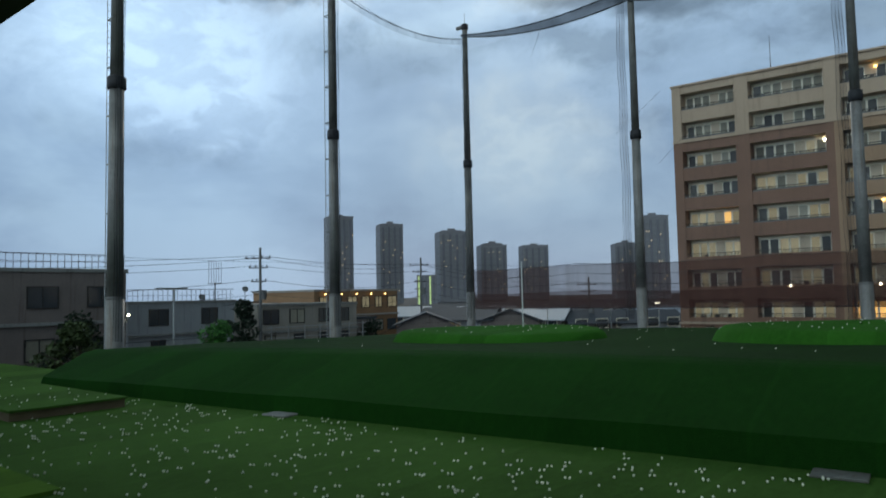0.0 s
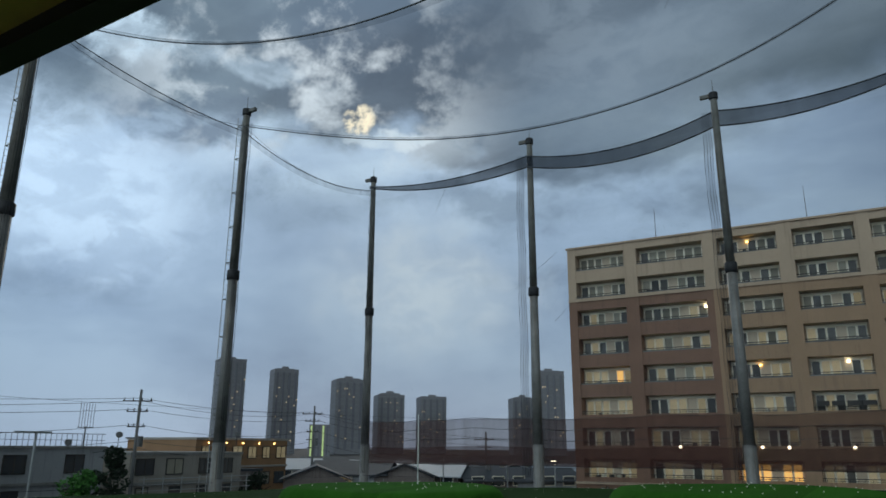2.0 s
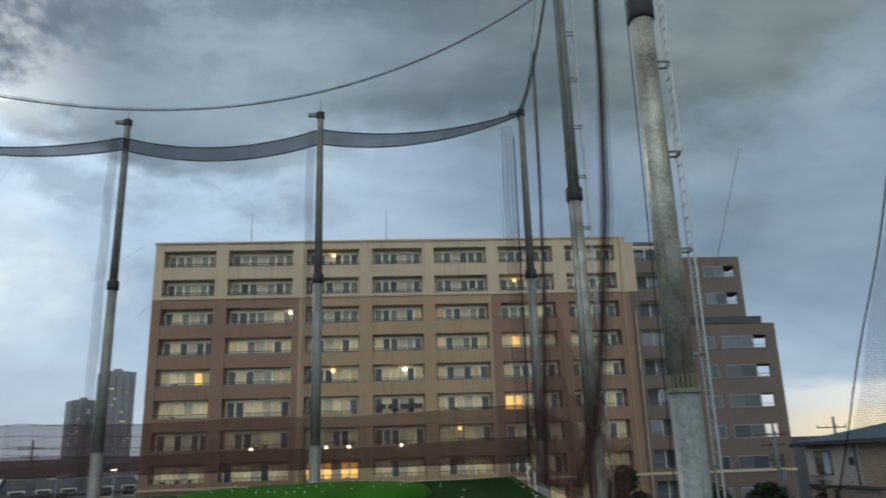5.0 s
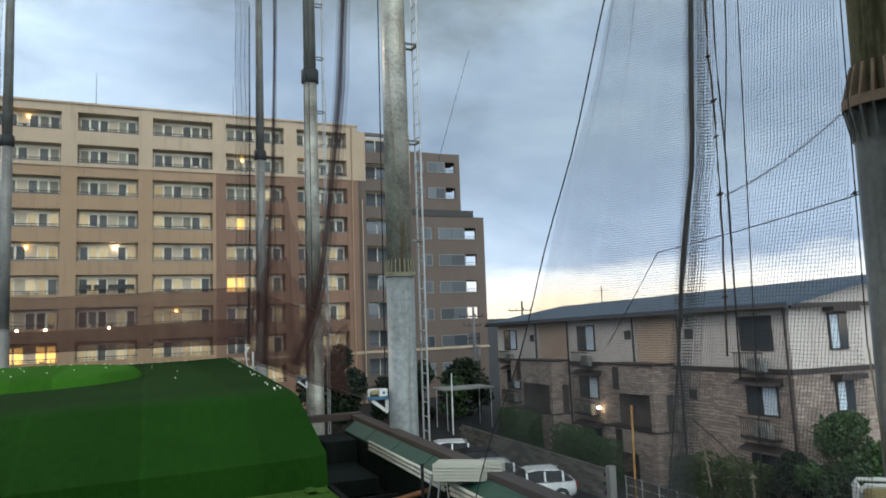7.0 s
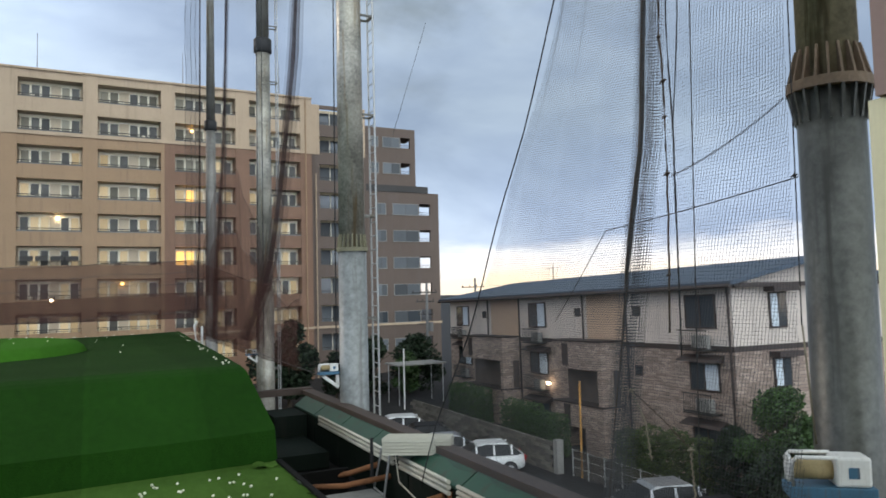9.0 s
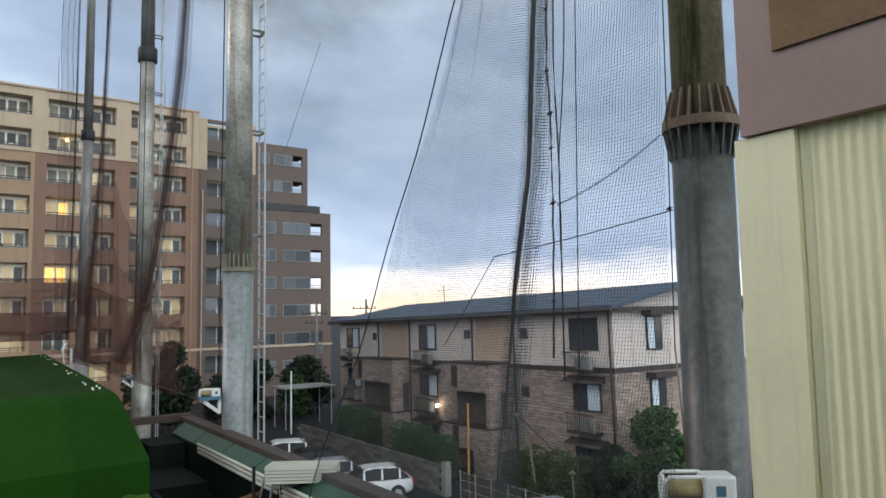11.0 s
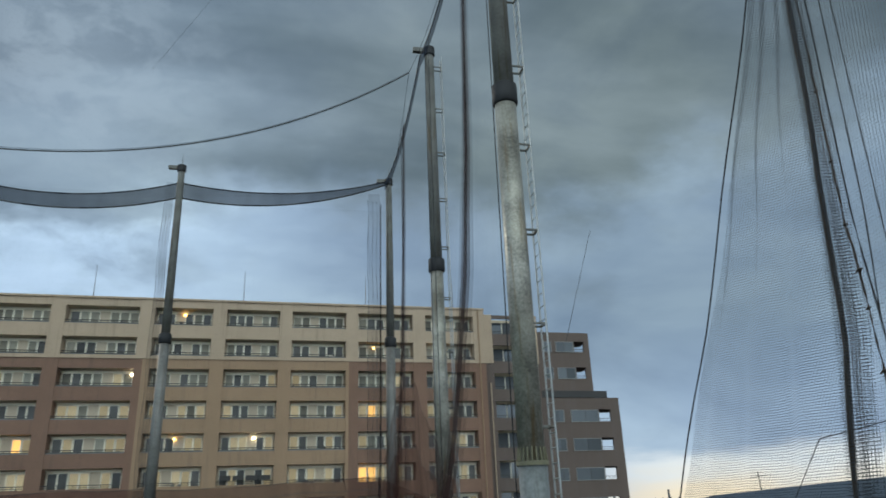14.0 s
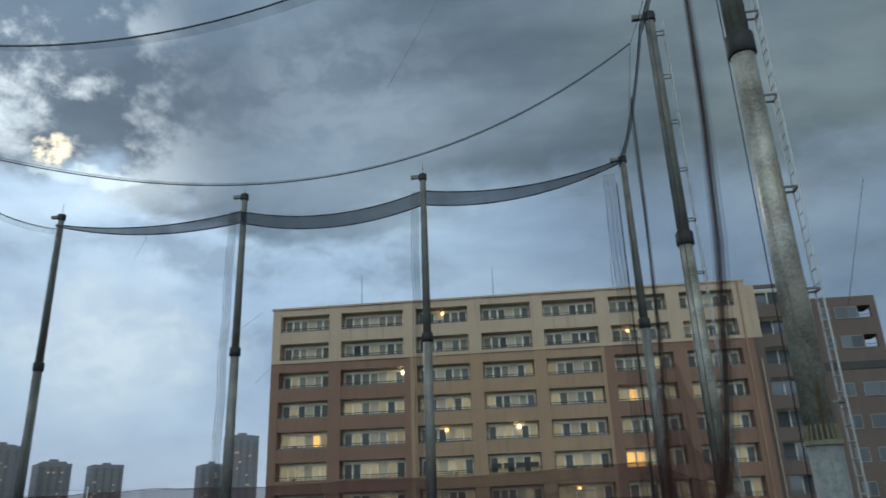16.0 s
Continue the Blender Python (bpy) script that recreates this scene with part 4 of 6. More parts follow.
# near side net, close to the tees
def edge_l(q):
    return float(np.interp(q, [-3.05, -1.94, -0.6, 0.18, 1.11, 1.94, 2.98, 5.46, 15], [10.77, 10.05, 9.02, 8.50, 7.96, 7.43, 6.83, 5.5, 1.4]))


def edge_m(q):
    return float(np.interp(q, [-3.2, -2.0, 0.08, 1.35, 2.4, 5.0, 15], [6.2, 5.95, 5.58, 5.31, 5.2, 4.98, 4.2]))


def knot(y, q, r, mat, parent):
    """A tied lump on a rope of the near net."""
    m = Mesh().ball((NX - 0.12, y, q + EYE), r, 7, 5, 1.3)
    m.tube([up(NX - 0.12, y - 2.2 * r, q + .3 * r), up(NX - 0.14, y, q), up(NX - 0.12, y + 2.0 * r, q - .6 * r)], r * .4, 5)
    part("knot", m, mat, parent, smooth=True)


levels = np.linspace(15, -2.5, 60)
NX = 4.8
left_net = net("ball_net", [[up(NX + 0.07 * math.sin(s * 22 + q * 0.25) + 0.02 * math.sin(q * 3), lerp(min(edge_l(q), 99), edge_m(q), s) if edge_l(q) > edge_m(q) else edge_m(q) - 0.01 * s, q) for s in np.linspace(0, 1, 40)] for q in levels if edge_l(q) > edge_m(q) - 0.2],
    NET_NEAR_FOLD, "pale grey close-meshed netting hanging in folds from ropes")
near_net = net("ball_net", [[up(NX + 0.03 * math.sin(s * 9 + q * 0.5), lerp(edge_m(q), 3.74 - 0.02 * q, s), q) for s in np.linspace(0, 1, 30)] for q in levels], NET_NEAR, "open square-meshed netting close to the tees")
cable([up(NX - 0.03, edge_l(q) + 0.03 * math.sin(q * 2.3), q) for q in np.linspace(11, -3.1, 40)], 0.010, ROPE, "dark rope along the slanting edge of the near net", parent=left_net)
cable([up(NX - 0.06, edge_m(q) + 0.012 * math.sin(q * 3.1), q) for q in np.linspace(14, -3.0, 60)], [float(np.interp(q, [-1.0, -0.2, 0.4], [0.008, 0.012, 0.026])) for q in np.linspace(14, -3.0, 60)], ROPE_BROWN, "thick dark rope of the near net", parent=near_net)
fold = [[up(NX - 0.1 + 0.05 * math.sin(s * 14), edge_m(q) - s * (0.22 + 0.02 * (5 - q)), q) for s in np.linspace(0, 1, 12)] for q in levels]
gathered = net("ball_net", fold, NET_NEAR_FOLD, "gathered dark edge of the near net")
for d in (0.05,):
    part("fold", net_sheet([[p + Vector((-d, 0.4 * d * math.sin(k * 0.8 + 9 * d), 0)) for k, p in enumerate(r)] for r in fold], "fold", NET_NEAR_FOLD), NET_NEAR_FOLD, gathered)
KNOTTED = ([-2.9, 0.1, 0.62, 1.03, 1.9, 2.35, 15], [5.08, 4.93, 4.91, 4.90, 4.90, 4.93, 4.5])
cable([up(NX - 0.12, float(np.interp(q, *KNOTTED)) + 0.006 * math.sin(q * 17), q) for q in np.linspace(14, -0.4, 70)], 0.0095, ROPE_BROWN, "knotted dark rope of the near net", parent=near_net)
for q in (0.12, 1.03, 1.55, 1.88, 2.3, 2.9, 3.6):
    knot(float(np.interp(q, *KNOTTED)), q, 0.019 if q in (1.03, 1.88) else 0.014, ROPE_BROWN, near_net)
cable([up(NX - 0.08, float(np.interp(q, [-2.9, 0.62, 1.35, 2.3, 15], [4.88, 4.85, 4.84, 4.88, 4.4])), q) for q in np.linspace(14, -0.6, 40)], 0.008, ROPE, "straight dark rope of the near net", parent=near_net)
cable([up(NX - 0.04, float(np.interp(q, [0.6, 1.45, 2.3, 15], [4.9, 4.89, 4.78, 4.2])), q) for q in np.linspace(14, 0.6, 30)], 0.006, ROPE, "thin dark rope of the near net", parent=near_net)
cable([up(NX - 0.05, 4.62 + (2.2 - q) * 0.032, q) for q in np.linspace(14, -2.9, 24)], 0.0052, ROPE, "thin dark hanging rope of the near net", parent=near_net)
cable([up(NX + 0.03, 3.72 - 0.012 * q, q) for q in np.linspace(12, -0.3, 20)], 0.005, ROPE, "thin dark hanging rope of the near net", parent=near_net)
cable([up(NX + 0.03, 3.72, -0.3), up(NX + 0.06, 3.68, -1.18)], 0.008, ROPE_PALE, "pale rope running down to the winch drum", parent=near_net)
# laced seam that climbs to the flange of the pole
lace = sag(up(NX, 4.97, 1.03), up(NX, 3.75, 1.44), 0.05, 92)
cable([p + Vector((0, 0, 0.011 * (1 if k % 2 else -1))) for k, p in enumerate(lace)], 0.0042, ROPE, "zigzag lacing across the near net", parent=near_net, n=4)
cable(sag(up(NX, 5.94, 0.61), up(NX, 3.66, 0.815), 0.015, 8), 0.0048, ROPE, "thin dark line across the near net", parent=near_net)
knot(3.6, 0.81, 0.014, BLACK, near_net)
cable([up(NX, 5.94, 0.61), up(NX, 6.43, 0.11), up(NX, 6.9, -0.35)], 0.0042, ROPE, "thin dark line across the near net", parent=near_net)
# pale tied ends low on the net
ENDS = ([(5.62, -0.98), (5.5, -1.15), (5.42, -1.28), (5.36, -1.62)], [(5.62, -0.98), (5.2, -1.2), (4.86, -1.42)], [(4.86, -1.42), (4.83, -1.75), (4.78, -2.35), (4.76, -3.0)])
for k, end in enumerate(ENDS):
    pts = [Vector(up(NX - 0.03, *p)) for p in end]
    fine_ = [pts[i].lerp(pts[i + 1], j / 12) + Vector((0, 0.008 * (-1) ** j, 0)) for i in range(len(pts) - 1) for j in range(12)] + [pts[-1]]
    cable(fine_, 0.0055 if k == 1 else 0.009, ROPE_PALE if k != 1 else ROPE_BROWN, "pale twisted rope end tied to the near net", parent=near_net, n=5)
knot(5.5, -0.97, 0.02, ROPE_PALE, near_net)
knot(4.76, -1.4, 0.02, ROPE_PALE, near_net)
for a, b in ((up(-10, 46, 30), up(-4.0, 46, 41)), (up(-24, 50, 12.0), up(-20.5, 50, 14.5)), (up(-21.6, 52, 9.6), up(-18.5, 52, 12.4)), (up(-30.8, 49, 19.2), up(-27.8, 46, 20.4)), (up(9.0, 22, 5.3), up(10.3, 22, 9.3))):
    cable([a, b], 0.008, CABLE, "thin guy wire against the sky", parent=roof_net)

# ---- east side: deck edge, trench, car park, small apartment house ----
GREEN_PANEL = material("green_panel", (0.024, 0.075, 0.050), 0.5, 0.1, 0.3, 1.0, streak=(0.05, 0.04, 0.03, 0.6))
RUST_RAIL = material("brown_steel_rail", (0.066, 0.046, 0.038), 0.6, 0.2, 0.3, 1.5, streak=(0.05, 0.035, 0.03, 0.5))
PIPE = material("pale_conduit", (0.50, 0.48, 0.40), 0.6, 0, 0.2, 3)
ORANGE = material("rusty_pipe", (0.24, 0.10, 0.045), 0.85, 0, 0.6, 3, 0.3, 40)
# both trench colours are near black: the shade down there is painted in
TRENCH_WALL = material("shaded_green_wall", (0.006, 0.011, 0.008), 0.7, 0, 0.4, 1.2, streak=(0.02, 0.018, 0.015, 0.6), spec=0.12)
TRENCH = material("trench_shade", (0.005, 0.0048, 0.0045), 0.7, 0, 0.4, 1.2, 0.3, 20, spec=0.12)
LEDGE = material("grey_blue_ledge", (0.17, 0.185, 0.20), 0.5, 0.3, 0.3, 2)
LOUVRE = material("cream_louvre", (0.45, 0.435, 0.36), 0.6, 0, 0.1, 2)
BLUE_STEEL = material("blue_paint", (0.05, 0.14, 0.22), 0.5, 0.1, 0.3, 5, streak=(0.12, 0.07, 0.04, 0.5))
WHITE_PAINT = material("white_paint", (0.72, 0.72, 0.70), 0.4, 0, 0.12, 4, streak=(0.4, 0.38, 0.33, 0.4))

solid("trench_floor", Mesh().sheet([[(3.0, 0, EYE - 3.95), (5.2, 0, EYE - 3.95)], [(3.0, 21.5, EYE - 3.95), (5.2, 21.5, EYE - 3.95)]]), TRENCH, "wet floor of the trench beside the turf, its shade put into the colour", "floor", kind="structure")
solid("field_kerb", Mesh().box(3.16, 0, EYE - 4.0, 3.26, 13.9, EYE - 3.06).box(3.26, 13.9, EYE - 4.0, 4.6, 14.0, EYE - 3.4), TRENCH, "kerb along the turf edge, its shade put into the colour", "kerb", kind="structure")
deck = thing("deck_edge", "deck edge of brown steel rail over green panels with pale conduits", "parapet", kind="structure")
part("rail", Mesh().box(5.40, 2.0, EYE - 2.76, 5.72, 20.4, EYE - 2.64).box(5.64, 2.0, EYE - 3.2, 5.72, 20.4, EYE - 2.764), RUST_RAIL, deck, "brown steel rail", bevel=0.01)
part("outer_rail", Mesh().box(5.95, 2.0, EYE - 3.02, 6.06, 16.6, EYE - 2.90), RUST_RAIL, deck, bevel=0.01)
part("gutter", Mesh().box(5.725, 2.0, EYE - 3.16, 5.947, 16.6, EYE - 3.12), TRENCH, deck, "gutter between the rails, its shade put into the colour")
part("outer_ledge", Mesh().box(6.063, 2.0, EYE - 3.3, 6.24, 10.4, EYE - 2.96), LEDGE, deck, "grey-blue metal ledge", bevel=0.01)
for k, y in enumerate((10.2, 9.35, 9.1, 8.55, 8.3, 7.6)):
    part("clamp", Mesh().tube([(6.08, y - .12, EYE - 2.93), (6.22, y + .1, EYE - 2.92)], 0.022, 8).tube([(6.08, y - .02, EYE - 2.95), (6.25, y + .02, EYE - 2.90)], 0.016, 6), PIPE, deck, "pale pipe clamp")
part("cross_rail", Mesh().box(3.3, 20.42, EYE - 2.78, 5.7, 20.7, EYE - 2.6), RUST_RAIL, deck)
for k in range(9):
    y0 = 2.0 + 2.0 * k
    part("panel", Mesh().hull8([(5.07, y0 + .02, EYE - 3.02), (5.40, y0 + .02, EYE - 2.80), (5.40, y0 + 1.98, EYE - 2.80), (5.07, y0 + 1.98, EYE - 3.02), (5.07, y0 + .02, EYE - 2.98), (5.40, y0 + .02, EYE - 2.76), (5.40, y0 + 1.98, EYE - 2.76), (5.07, y0 + 1.98, EYE - 2.98)]), GREEN_PANEL, deck)
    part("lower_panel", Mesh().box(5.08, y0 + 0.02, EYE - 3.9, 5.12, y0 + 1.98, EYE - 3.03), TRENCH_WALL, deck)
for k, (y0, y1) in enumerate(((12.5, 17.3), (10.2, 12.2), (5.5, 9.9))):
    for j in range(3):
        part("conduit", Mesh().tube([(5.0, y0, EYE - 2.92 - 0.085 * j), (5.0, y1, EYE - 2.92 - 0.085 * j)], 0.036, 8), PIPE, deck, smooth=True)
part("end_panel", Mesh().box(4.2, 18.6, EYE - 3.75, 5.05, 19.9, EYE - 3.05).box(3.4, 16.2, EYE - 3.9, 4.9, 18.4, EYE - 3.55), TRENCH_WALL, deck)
lv = thing("louvre_box", "cream louvred metal box fixed on the deck rail", "box", pose(0, 0, 0))
for k in range(5):
    part("slat", Mesh().hull8([(4.60, 12.0 + .0, EYE - 2.80 + k * .055), (5.62, 11.35, EYE - 2.80 + k * .055), (5.64, 11.40, EYE - 2.80 + k * .055), (4.62, 12.05, EYE - 2.80 + k * .055), (4.60, 12.02, EYE - 2.755 + k * .055), (5.62, 11.37, EYE - 2.755 + k * .055), (5.64, 11.42, EYE - 2.755 + k * .055), (4.62, 12.07, EYE - 2.755 + k * .055)]), LOUVRE, lv)
part("body", Mesh().hull8([(4.62, 12.08, EYE - 2.82), (5.66, 11.42, EYE - 2.82), (5.9, 11.8, EYE - 2.82), (4.9, 12.45, EYE - 2.82), (4.62, 12.08, EYE - 2.53), (5.66, 11.42, EYE - 2.53), (5.9, 11.8, EYE - 2.53), (4.9, 12.45, EYE - 2.53)]), LOUVRE, lv)
for pts in ([(3.6, 13.75, -3.62), (4.3, 13.3, -3.58), (5.1, 12.85, -3.4)], [(3.9, 14.2, -3.62), (4.6, 13.85, -3.5), (5.15, 13.5, -3.3)], [(3.5, 11.2, -3.62), (4.4, 10.75, -3.55), (5.05, 10.2, -3.4), (5.05, 10.3, -3.1)], [(3.9, 11.4, -3.6), (4.6, 10.95, -3.45), (5.05, 10.5, -3.2)]):
    solid("rusty_pipe", Mesh().tube([(x, y, q + EYE) for x, y, q in pts], 0.055, 8), ORANGE, "rusty orange pipe lying in the trench", "pipe", "rusty pipes", smooth=True)
plate = thing("sheet_frame", "grey sheet with a bent tube frame leaning in the trench", "frame")
part("sheet", Mesh().box(3.87, 12.35, EYE - 3.74, 4.86, 13.28, EYE - 3.7), CONCRETE, plate)
part("frame", Mesh().tube([up(4.9, 13.26, -3.68), up(4.91, 12.84, -2.85)], 0.022, 6).tube([up(4.85, 12.61, -3.68), up(4.96, 12.5, -2.75)], 0.022, 6).tube([up(4.9, 13.26, -3.68), up(4.85, 12.61, -3.68)], 0.022, 6), LADDER, plate)
cable([up(5.0, 12.4, -2.9), up(4.9, 12.0, -3.3), up(4.95, 11.4, -3.45), up(5.0, 10.9, -3.5)], 0.012, PIPE, "pale loose cable in the trench", name="loose_cable")
solid("pipe_bracket", Mesh().tube([up(4.62, 12.6, -3.3), up(4.62, 12.6, -2.6)], 0.03, 6), BLACK, "short black post on the deck rail", "post")


DRUM = material("tan_rope_winding", (0.40, 0.31, 0.16), 0.6, 0, 0.25, 6, streak=(0.25, 0.18, 0.09, 0.5))


def winch(x, y, q, size, turn):
    """A net winch: bracket arm, blue base, drum and motor box."""
    e = thing("net_winch", "white electric net winch with a drum on a blue bracket", "winch", pose(x, y, EYE + q, 0, 0, turn) @ Matrix.Scale(size, 4), "net winches")
    part("motor_box", Mesh().box(0.02, -0.16, 0.0, 0.36, 0.16, 0.30), WHITE_PAINT, e, "white motor box", bevel=0.03)
    part("nameplate", Mesh().box(0.14, -0.166, 0.09, 0.24, -0.1605, 0.2), BLUE_STEEL, e)
    part("drum", Mesh().tube([(-0.36, 0, 0.15), (0.02, 0, 0.15)], 0.105, 16), DRUM, e, "tan rope drum", smooth=True)
    for v in (-0.14, 0.14):
        part("drum_frame", Mesh().tube([(-0.38, v, 0.0), (-0.38, v, 0.24), (-0.34, v, 0.29), (0.05, v, 0.29)], 0.022, 6), WHITE_PAINT, e, smooth=True)
    part("drum_cheek", Mesh().tube([(-0.40, 0, 0.15), (-0.37, 0, 0.15)], 0.14, 18), WHITE_PAINT, e, smooth=True)
    part("base", Mesh().box(-0.42, -0.18, -0.12, 0.40, 0.18, -0.003), BLUE_STEEL, e, "blue steel base", bevel=0.01)
    part("arm", Mesh().hull8([(-0.3, -0.06, -0.2), (-0.2, -0.06, -0.122), (-0.2, 0.06, -0.122), (-0.3, 0.06, -0.2), (0.35, -0.06, -0.7), (0.42, -0.06, -0.6), (0.42, 0.06, -0.6), (0.35, 0.06, -0.7)]), WHITE_PAINT, e)
    part("stay", Mesh().box(0.3, -0.05, -0.6, 0.42, 0.05, -0.122), WHITE_PAINT, e)


winch(5.90, 4.36, -1.76, 0.86, -38)
winch(5.30, 17.45, -1.86, 0.62, 0)
winch(6.35, 32.5, -2.45, 0.62, 0)


# ---- small apartment house ----
HOUSE_TOP = material("pale_siding", (0.60, 0.52, 0.465), 0.8, 0, 0.1, 1.0, streak=(0.32, 0.27, 0.24, 0.35))


def brick_material():
    m = bpy.data.materials.new("brown_brick_siding")
    m.use_nodes = True
    n = Nodes(m.node_tree)
    obj = n.add("TexCoord").outputs["Object"]
    s = n.add("SeparateXYZ", {0: obj})
    flat2 = n.add("CombineXYZ", {0: n.math("ADD", s.outputs[1], s.outputs[0]), 1: s.outputs[2], 2: 0.0}).outputs[0]
    b = n.add("TexBrick", {"Vector": flat2, "Color1": (0.25, 0.182, 0.152, 1), "Color2": (0.42, 0.328, 0.275, 1), "Mortar": (0.15, 0.125, 0.115, 1), "Scale": 1.0, "Mortar Size": 0.008, "Brick Width": 0.42, "Row Height": 0.14})
    bp = n.add("Bump", {"Height": b.outputs["Fac"], "Strength": 0.5, "Distance": -0.01}).outputs[0]
    big_ = n.add("TexNoise", {"Vector": obj, "Scale": 0.8, "Detail": 4.0}).outputs[0]
    col = n.mix(1.0, b.outputs["Color"], n.ramp(big_, [(0.3, (0.8, 0.8, 0.8)), (0.7, (1.15, 1.12, 1.1))]), "MULTIPLY")
    n.add("OutputMaterial", {0: n.add("BsdfPrincipled", {"Base Color": col, "Roughness": 0.8, "Normal": bp}).outputs[0]})
    return m


HOUSE_LOW = brick_material()
# stair wall colour with the shade of the recess mixed in
STAIR_DARK = material("shaded_stair_wall", (0.10, 0.078, 0.068), 0.8, 0, 0.3, 2)
DARK_TRIM = material("dark_brown_trim", (0.045, 0.032, 0.03), 0.6, 0, 0.25, 2)
ROOF = material("slate_roof", (0.055, 0.08, 0.115), 0.55, 0.1, 0.2, 1.5, 0.2, 12)
BOARD = material("tan_board", (0.52, 0.36, 0.26), 0.8, 0, 0.12, 1.0)
PALE_CURTAIN = material("blue_white_curtain", (0.55, 0.62, 0.68), 0.8, 0, 0.1, 3)


def house():
    e = thing("apartment_house", "three-storey small apartment house with pale siding over brown brick", "house", pose(23.3, 21.2, EYE, -1.35, 0, -2.6))
    L, W, G_ = 28.2, 9.0, -8.9
    ev, band = 0.0, -2.5
    rec = [(6.9, 10.3), (17.6, 21.5)]
    edges = [0.0] + [q for r in rec for q in r] + [L]
    for k in range(0, len(edges), 2):
        part("upper_wall", Mesh().box(0, edges[k], band, W, edges[k + 1], ev), HOUSE_TOP, e, "pale cream siding")
    part("lower_wall", Mesh().box(-0.02, 0, G_, W + .02, L, band - 0.08), HOUSE_LOW, e, "brown brick-pattern siding")
    part("band", Mesh().box(-0.07, -0.05, band - 0.16, W + .05, L + .05, band + 0.06), DARK_TRIM, e, "dark trim band")
    for a, b in rec:
        part("stair_board", Mesh().box(0.06, a, band, 1.2, b, ev), BOARD, e, "tan board in the stair recess")
    # roof with a gable end
    r = Mesh()
    o, rise = 0.65, 1.05
    ridge = W / 2
    r.hull8([(-o, -o, ev + 0.02), (ridge, -o, ev + rise), (ridge, L - 2, ev + rise), (-o, L + o, ev + .02), (-o, -o, ev + .2), (ridge, -o, ev + rise + .2), (ridge, L - 2, ev + rise + .2), (-o, L + o, ev + .2)])
    part("roof_slope", r, ROOF, e, "dark slate roof slope")
    r = Mesh()
    r.hull8([(ridge, -o, ev + rise), (W + o, -o, ev + .02), (W + o, L + o, ev + .02), (ridge, L - 2, ev + rise), (ridge, -o, ev + rise + .2), (W + o, -o, ev + .2), (W + o, L + o, ev + .2), (ridge, L - 2, ev + rise + .2)])
    part("roof_slope", r, ROOF, e)
    part("gable", Mesh().hull8([(0, -.02, ev), (W, -.02, ev), (W, .1, ev), (0, .1, ev), (ridge - .05, -.02, ev + rise), (ridge + .05, -.02, ev + rise), (ridge + .05, .1, ev + rise), (ridge - .05, .1, ev + rise)]), HOUSE_TOP, e)
    part("tie_beam", Mesh().box(-.3, -.5, ev - .06, W + .3, -.3, ev + .12), DARK_TRIM, e)
    part("king_post", Mesh().box(ridge - .12, -.5, ev + .12, ridge + .12, -.3, ev + rise - .03), DARK_TRIM, e)
    part("eave_board", Mesh().box(-o - .02, -o, ev - .08, -o + .06, L + o, ev + .1), DARK_TRIM, e)
    part("gutter", Mesh().tube([(-o - .06, -o, ev), (-o - .06, L + o, ev)], .07, 8), DARK_TRIM, e)
    for y in (0.12, 6.75, 10.45, 17.4, 21.7):
        part("downpipe", Mesh().tube([(-.1, y, ev - .05), (-.1, y, G_)], .05, 6), DARK_TRIM, e)

    def window(y0, y1, z0, z1, curtain=None, awning=False, rail=True):
        w = part("window", Mesh().box(-.08, y0 - .07, z0 - .07, -.003, y1 + .07, z0).box(-.08, y0 - .07, z1, -.003, y1 + .07, z1 + .07).box(-.08, y0 - .07, z0, -.003, y0, z1).box(-.08, y1, z0, -.003, y1 + .07, z1).box(-.09, (y0 + y1) / 2 - .03, z0, -.003, (y0 + y1) / 2 + .03, z1), DARK_TRIM, e)
        m = (y0 + y1) / 2
        part("pane", Mesh().box(-.045, y0, z0, -.004, m - .03, z1), curtain or GLASS, w)
        part("pane", Mesh().box(-.055, m + .03, z0, -.004, y1, z1), GLASS, w)
        if awning:
            part("awning", Mesh().hull8([(-.55, y0 - .35, z1 + .1), (-.003, y0 - .35, z1 + .1), (-.003, y1 + .35, z1 + .1), (-.55, y1 + .35, z1 + .1), (-.5, y0 - .35, z1 + .18), (-.003, y0 - .35, z1 + .38), (-.003, y1 + .35, z1 + .38), (-.5, y1 + .35, z1 + .18)]), DARK_TRIM, w)
        if rail:
            rl = Mesh().box(-.6, y0 - .05, z0 - .16, -.56, y1 + .05, z0 - .11).box(-.6, y0 - .05, z0 - .9, -.56, y1 + .05, z0 - .85).box(-.6, y0 - .05, z0 - .98, -.003, y1 + .05, z0 - .92)
            q = y0
            while q <= y1:
                rl.box(-.59, q, z0 - .86, -.57, q + .02, z0 - .15)
                q += .13
            part("balconet", rl, RAIL, w)
            part("air_conditioner", Mesh().box(-.5, y0 + .2, z0 - .9, -.15, y0 + .95, z0 - .35), CONCRETE, w)

    window(.95, 2.6, -1.65, -.35)
    window(14.4, 16.2, -1.75, -.4, PALE_CURTAIN)
    window(24.9, 26.8, -1.75, -.45, PALE_CURTAIN)
    window(.9, 2.5, -4.3, -3.2, PALE_CURTAIN, True)
    window(14.3, 16.2, -4.5, -3.3, PALE_CURTAIN, True)
    window(24.6, 26.6, -4.5, -3.3, PALE_CURTAIN, True)
    window(.9, 2.5, -7.2, -5.9, None, True, False)
    window(14.3, 16.2, -7.4, -6.2, None, True, False)
